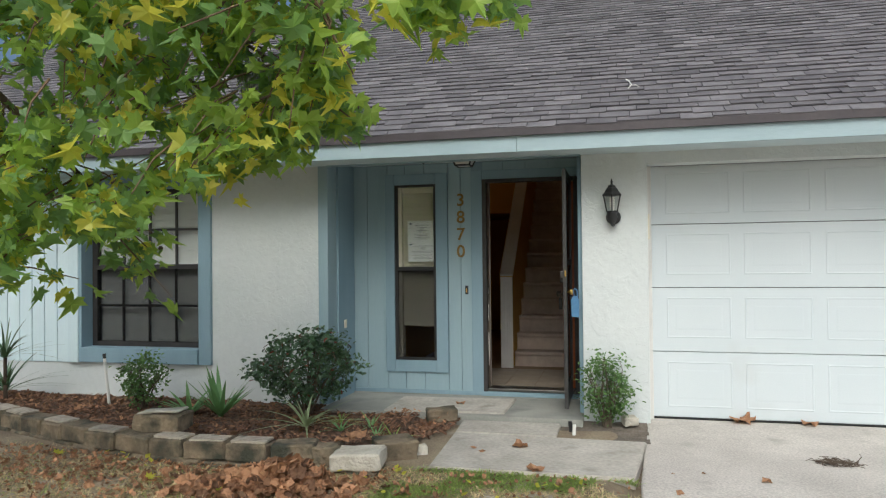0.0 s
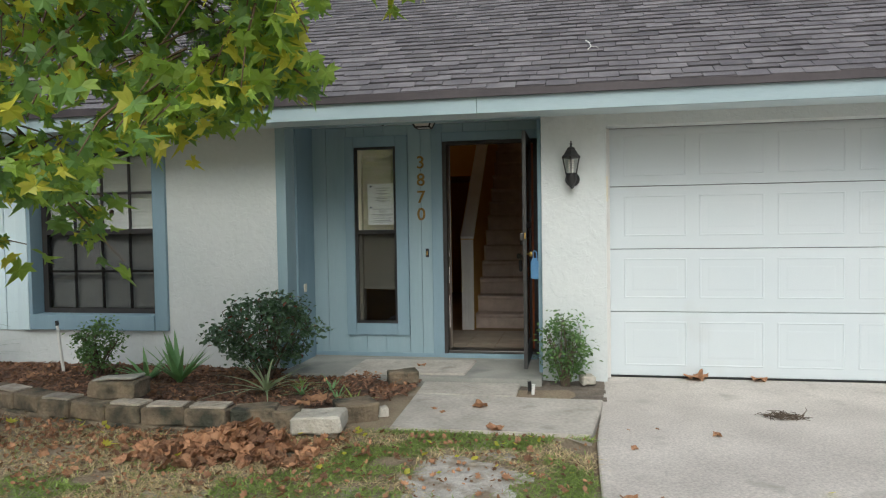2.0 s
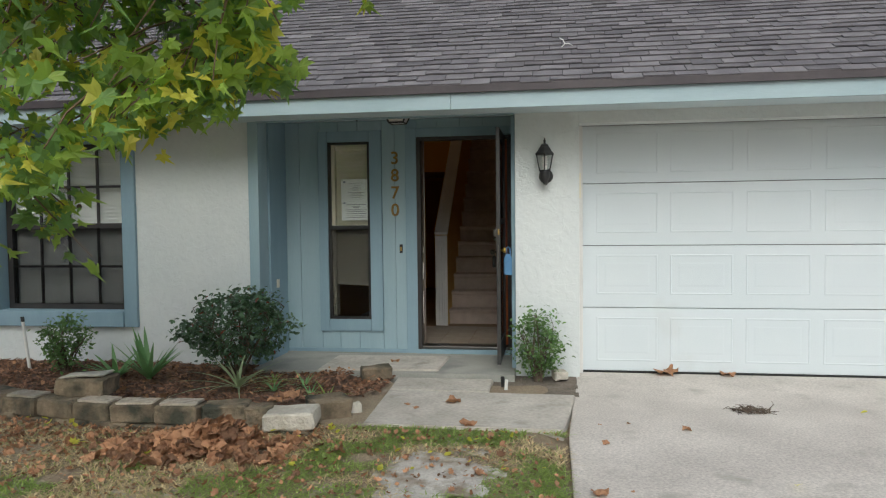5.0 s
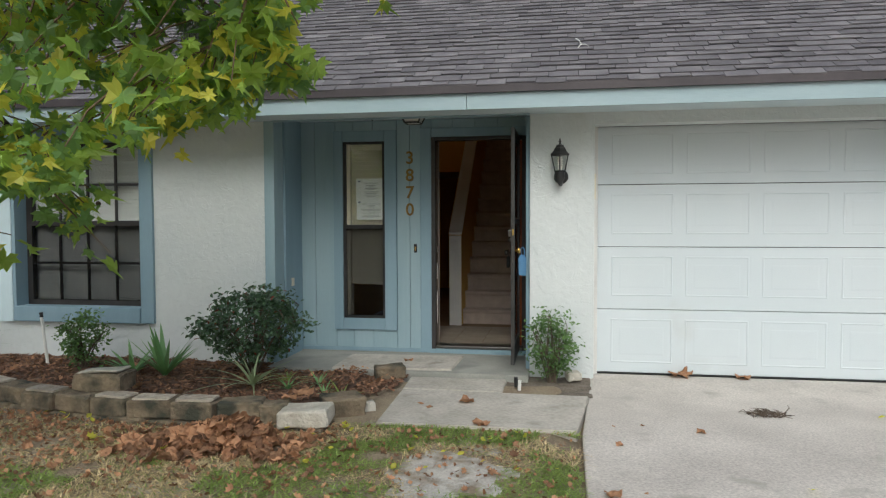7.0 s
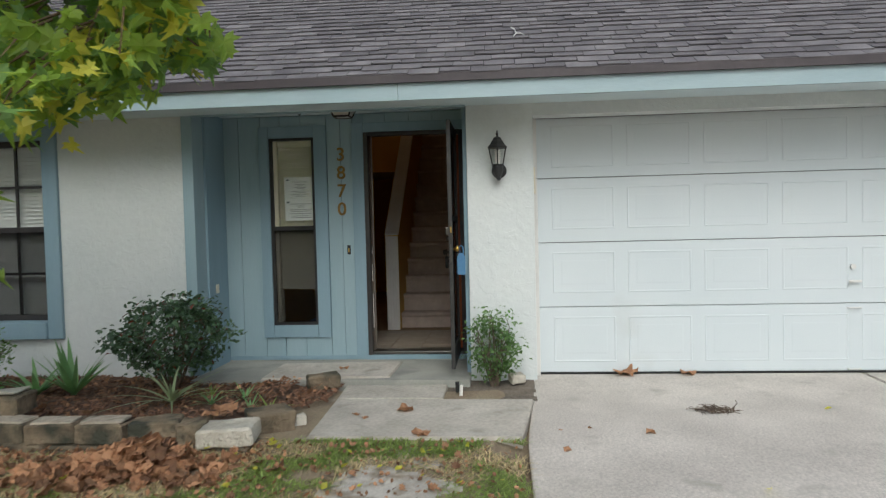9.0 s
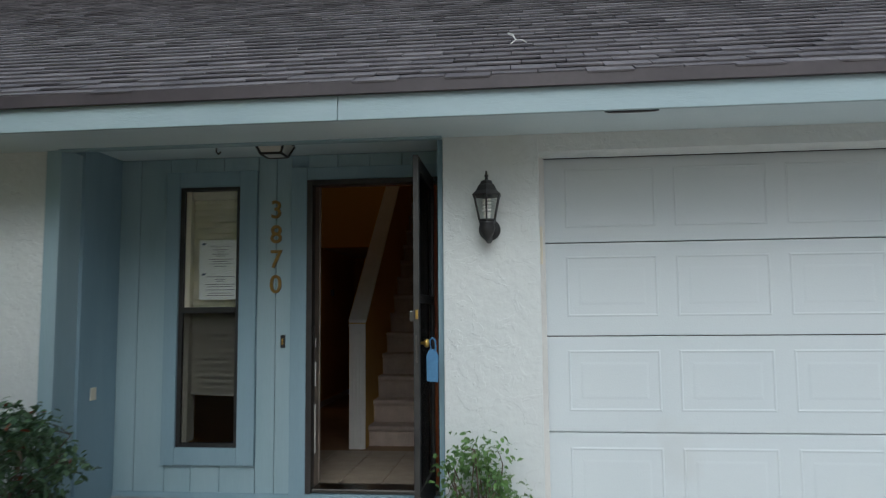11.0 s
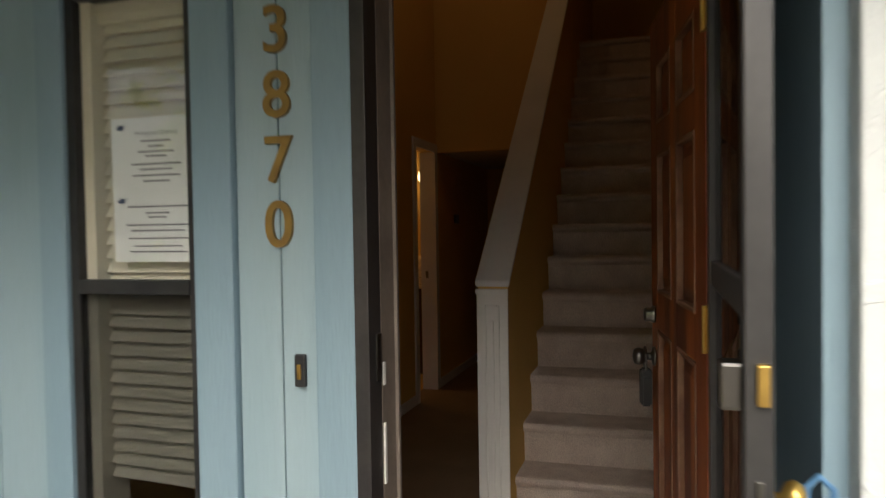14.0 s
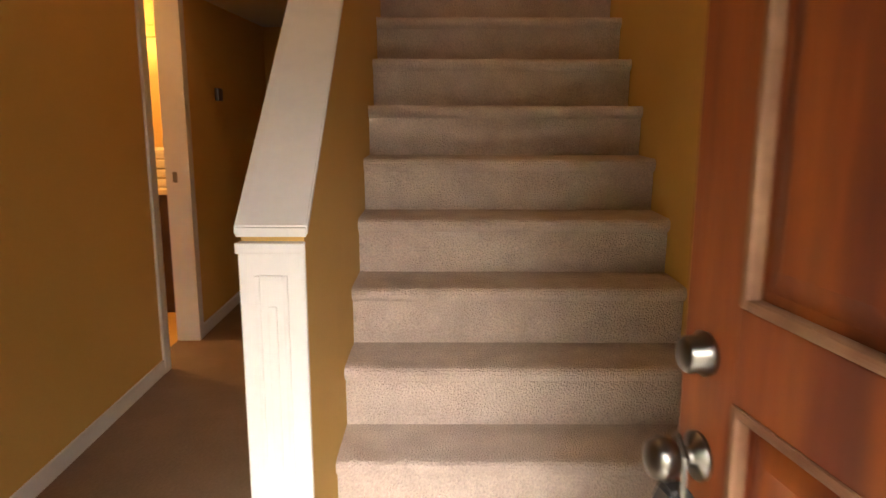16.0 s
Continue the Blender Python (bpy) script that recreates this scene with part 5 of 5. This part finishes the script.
# ---- litter, mulch and grass ----
rng = random.Random(8)
dry = [leaf_data("gum", curl=-0.35, fold=0.4, seed=s) for s in range(2)] + [leaf_data("wide", curl=-0.4, fold=0.4, seed=s) for s in range(5)]


def crumple_data(seed):
    """A dry lobed leaf, curled and creased."""
    g = random.Random(seed)
    n, rows = 14, (0.35, 0.7, 1.0)
    verts, faces = [Vector((0, 0, 0.1))], []
    curl = g.uniform(0.1, 0.45)
    for r in rows:
        for k in range(n):
            a = 2 * math.pi * k / n
            lobe = 1 - 0.28 * abs(math.sin(2.5 * a + 0.3)) * r
            x, y = r * lobe * math.cos(a), 0.8 * r * lobe * math.sin(a)
            z = curl * x * x + 0.28 * noise.noise((x * 2.2 + seed * 5, y * 2.2, seed)) + 0.12 * r * math.sin(3 * a + seed)
            verts.append(Vector((x * (1 - 0.3 * curl * r), y, z)))
    for k in range(n):
        j = (k + 1) % n
        faces.append([0, 1 + k, 1 + j])
        for i in range(2):
            faces.append([1 + i * n + k, 1 + (i + 1) * n + k, 1 + (i + 1) * n + j, 1 + i * n + j])
    return verts, faces


crumpled = [crumple_data(s) for s in range(6)]


def lying(p, s, tip=0.5):
    return Matrix.LocRotScale(p, Euler((rng.gauss(0, tip), rng.gauss(0, tip), rng.uniform(0, 6.28))), (s, s, s))


litter, pile, yellow = Mass(), Mass(), Mass()
for k in range(3000):
    x = rng.uniform(-6.5, -1.75)
    y = min(edge_y(x), 5.0) - abs(rng.gauss(0, 0.6)) + 0.02
    litter.add(rng.choice(dry), lying((x, y, grade(x, y) + 0.015), rng.uniform(0.014, 0.036)))
for k in range(430):
    x, y = rng.gauss(-2.42, 0.27), rng.gauss(4.52, 0.11)
    h = 0.16 * math.exp(-((x + 2.32) / 0.3) ** 2 - ((y - 4.54) / 0.15) ** 2)
    pile.add(rng.choice(crumpled), lying((x, y, grade(x, y) + 0.02 + h * rng.random()), rng.uniform(0.035, 0.085), 0.55))
for k in range(420):
    x = rng.uniform(-6.5, -1.7)
    y = rng.uniform(edge_y(x) + 0.12, 6.6)
    litter.add(rng.choice(dry), lying((x, y, bed_z(x, y) + 0.015), rng.uniform(0.018, 0.045)))
for k in range(700):
    x, y = rng.uniform(-2.0, -0.25), rng.uniform(3.2, 5.04)
    litter.add(rng.choice(dry), lying((x, y, grade(x, y) + 0.02), rng.uniform(0.012, 0.034)))
for k in range(45):
    x, y = rng.uniform(-4.5, -0.3), rng.uniform(4.2, 5.08)
    yellow.add(rng.choice(dry), lying((x, y, grade(x, y) + 0.03), rng.uniform(0.03, 0.05), 0.3))
tagged(litter.make("leaf_litter", DRY), "scattered dry brown leaves on lawn and mulch", "leaves", kind="stuff")
tagged(pile.make("leaf_pile", DRY), "heap of curled dry brown leaves before the edging", "leaves", kind="stuff")
tagged(yellow.make("yellow_leaves", GUMROW), "scattered fallen yellow leaves on the lawn", "leaves", kind="stuff")
big_dry = []
for verts, faces in crumpled[:3]:
    mesh = bpy.data.meshes.new("fallen_leaf")
    mesh.from_pydata([tuple(v) for v in verts], [], faces)
    mesh.materials.append(DRY)
    big_dry.append(mesh)
for x, y, z, s in ((0.66, 6.90, -0.045, 0.15), (0.72, 6.92, -0.04, 0.11), (1.19, 6.91, -0.045, 0.11), (-1.03, 5.69, -0.03, 0.11), (-0.86, 5.15, -0.03, 0.09), (-0.84, 5.13, -0.02, 0.07),
                   (-1.74, 6.90, 0.02, 0.07), (-1.36, 5.6, -0.03, 0.045), (-1.28, 5.52, -0.03, 0.04), (0.56, 5.29, -0.06, 0.06), (0.20, 5.39, -0.06, 0.03), (0.01, 5.35, -0.06, 0.02), (-0.07, 4.14, -0.067, 0.08),
                   (0.02, 4.95, -0.062, 0.045), (0.1, 4.2, -0.067, 0.02), (-2.1, 5.15, 0.12, 0.13), (-2.18, 5.12, 0.1, 0.1)):
    ob = new("fallen_leaf", rng.choice(big_dry))
    ob.matrix_basis = Matrix.LocRotScale((x, y, z + 0.12 * s), Euler((rng.gauss(0, 0.15), rng.gauss(0, 0.15), rng.uniform(0, 6.28))), (0.8 * s, 0.8 * s, 0.8 * s))
    tagged(ob, "curled dry brown leaf lying on the ground", "leaf", "fallen leaves")
nest = thing("twig_clump", (1.09, 5.78, -0.057), "dark clump of tangled dry twigs and moss on the driveway", "debris")
strands = bmesh.new()
for k in range(110):
    a, r = rng.uniform(0, 6.28), rng.random() ** 0.6
    px, py = 1.08 + 0.13 * r * math.cos(a), 5.78 + 0.075 * r * math.sin(a)
    b, l = rng.uniform(0, 6.28), rng.uniform(0.03, 0.09)
    h = -0.052 + 0.03 * (1 - r) * rng.random()
    tube([(px, py, h), (px + l * 0.5 * math.cos(b), py + l * 0.5 * math.sin(b), h + rng.uniform(0.0, 0.02)), (px + l * math.cos(b + 0.5), py + l * math.sin(b + 0.5), h + rng.uniform(-0.003, 0.01))], 0.003, 0.0015, 4, strands)
part("strand_tangle", strands, BARK, nest)
part("stray_twig", tube([(1.16, 5.77, -0.05), (1.21, 5.79, -0.035), (1.235, 5.78, 0.0), (1.225, 5.79, 0.02)], 0.004, 0.002, 5), BARK, nest)
for x, y, s in ((0.94, 4.38, 0.06), (1.83, 5.85, 0.05)):
    ob = new("fallen_leaf", shared("yellow_leaf", leaf_bm("wide", curl=-0.3, fold=0.3, seed=4), GUMROW))
    ob.matrix_basis = Matrix.LocRotScale((x, y, -0.058), Euler((0.1, 0.1, rng.uniform(0, 6.28))), (s, s, s))
    tagged(ob, "small yellow leaf lying on the driveway", "leaf", "fallen leaves")
rt = part("roof_twig", tube([(-0.23, 6.90, 2.90), (-0.20, 6.86, 2.87), (-0.185, 6.84, 2.835), (-0.215, 6.81, 2.80)], 0.006, 0.004, 5, tube([(-0.19, 6.845, 2.835), (-0.15, 6.83, 2.83), (-0.12, 6.84, 2.815)], 0.004, 0.003, 5)), PVC)
tagged(rt, "thin bare pale twig lying on the shingles", "twig")
chips = Mass()
chip = ([Vector(c) for c in ((-1, -0.3, 0), (1, -0.25, 0.1), (0.9, 0.3, 0), (-0.8, 0.25, 0.12), (0, 0, 0.3))], [[0, 1, 4], [1, 2, 4], [2, 3, 4], [3, 0, 4]])
for k in range(7000):
    x = rng.uniform(-7.0, -1.65)
    y = rng.uniform(edge_y(x) + 0.15, 6.74)
    if y > 6.5 and x > -2.97:
        continue
    chips.add(chip, lying((x, y, bed_z(x, y) + 0.006 - (0.05 if x > -2.0 else 0)), rng.uniform(0.012, 0.035), 0.4))
tagged(chips.make("mulch_chips", CHIP), "loose brown bark chips over the bed", "mulch", kind="stuff")

green, straw = Mass(), Mass()
for k in range(85000):
    x, y = rng.uniform(-5.2, -0.22), 2.4 + 2.68 * rng.random() ** 0.75
    if y > edge_y(x) - 0.03 and x < -1.6:
        continue
    patch = noise.noise((x * 1.4, y * 1.4, 5)) + 0.5 * noise.noise((x * 4, y * 4, 9)) + (0.24 if x > -1.75 else -0.2)
    bare = max(noise.noise((x * 2.1, y * 2.1, 12)), 1.1 * math.exp(-((x + 0.95) / 0.33) ** 2 - ((y - 4.3) / 0.38) ** 2) - 0.3 * rng.random())
    if bare > 0.33:
        continue
    lush = patch > 0.12
    if not lush and rng.random() < 0.35:
        continue
    a = rng.uniform(0, 6.28)
    sp = rng.uniform(0.3, 1.6)
    (green if lush or rng.random() < 0.15 else straw).blade((x, y, grade(x, y) - 0.005), (math.cos(a) * sp, math.sin(a) * sp, 0), rng.uniform(0.02, 0.055), rng.uniform(0.003, 0.0065), 0.5, 2)
tagged(green.make("grass", GRASS), "short patchy green lawn grass", "grass", kind="stuff")
tagged(straw.make("dry_grass", STRAW), "dry straw-coloured lawn grass", "grass", kind="stuff")

# ---- shingles ----
rng = random.Random(3)
EXPOSE, LONG, TAB = 0.118, 0.138, 0.235
tilt = math.degrees(math.atan(SLOPE))
length = (RIDGE - EAVE_Y) / math.cos(math.atan(SLOPE))
shingle_meshes = []
for s in range(4):
    bm = box(-TAB / 2 + 0.003, TAB / 2 - 0.003, 0, LONG, 0, 0.009)
    for v in bm.verts:
        if v.co.y < 0.01:
            v.co.y += (0.0, 0.014, -0.010, 0.024)[s]
            v.co.z += 0.008
        else:
            v.co.z -= 0.006
    shingle_meshes.append(shared("shingle", bm, SHINGLE))
rest_v, rest_f = [], []
corner = [(v.co.copy()) for v in shingle_meshes[0].vertices]
quads = [list(p.vertices) for p in shingle_meshes[0].polygons]
near = 0
for r in range(int(length / EXPOSE)):
    d = r * EXPOSE - 0.03
    shift = (r % 3) * TAB / 3 + rng.uniform(-0.02, 0.02)
    for k in range(72):
        x = -9.35 + shift + k * TAB
        if not -9.3 < x < 6.9:
            continue
        m = Matrix.Translation((x, EAVE_Y + d * math.cos(radians(tilt)), EAVE_Z + 0.04 + d * math.sin(radians(tilt)))) @ pose(0, 0, 0, tilt, 0, 0)
        if r < 9 and -5.0 < x < 5.4 and near < 300:
            near += 1
            piece("shingle", rng.choice(shingle_meshes), roof, m)
        else:
            jit = rng.choice((0.0, 0.014, -0.010, 0.024))
            n = len(rest_v)
            rest_v += [m @ Vector((c.x, c.y + (jit if c.y < 0.05 else 0), c.z)) for c in corner]
            rest_f += [[n + i for i in q] for q in quads]
tagged(joined("shingles", rest_v, rest_f, SHINGLES, roof), "overlapping grey-brown shingle tabs", kind="stuff")
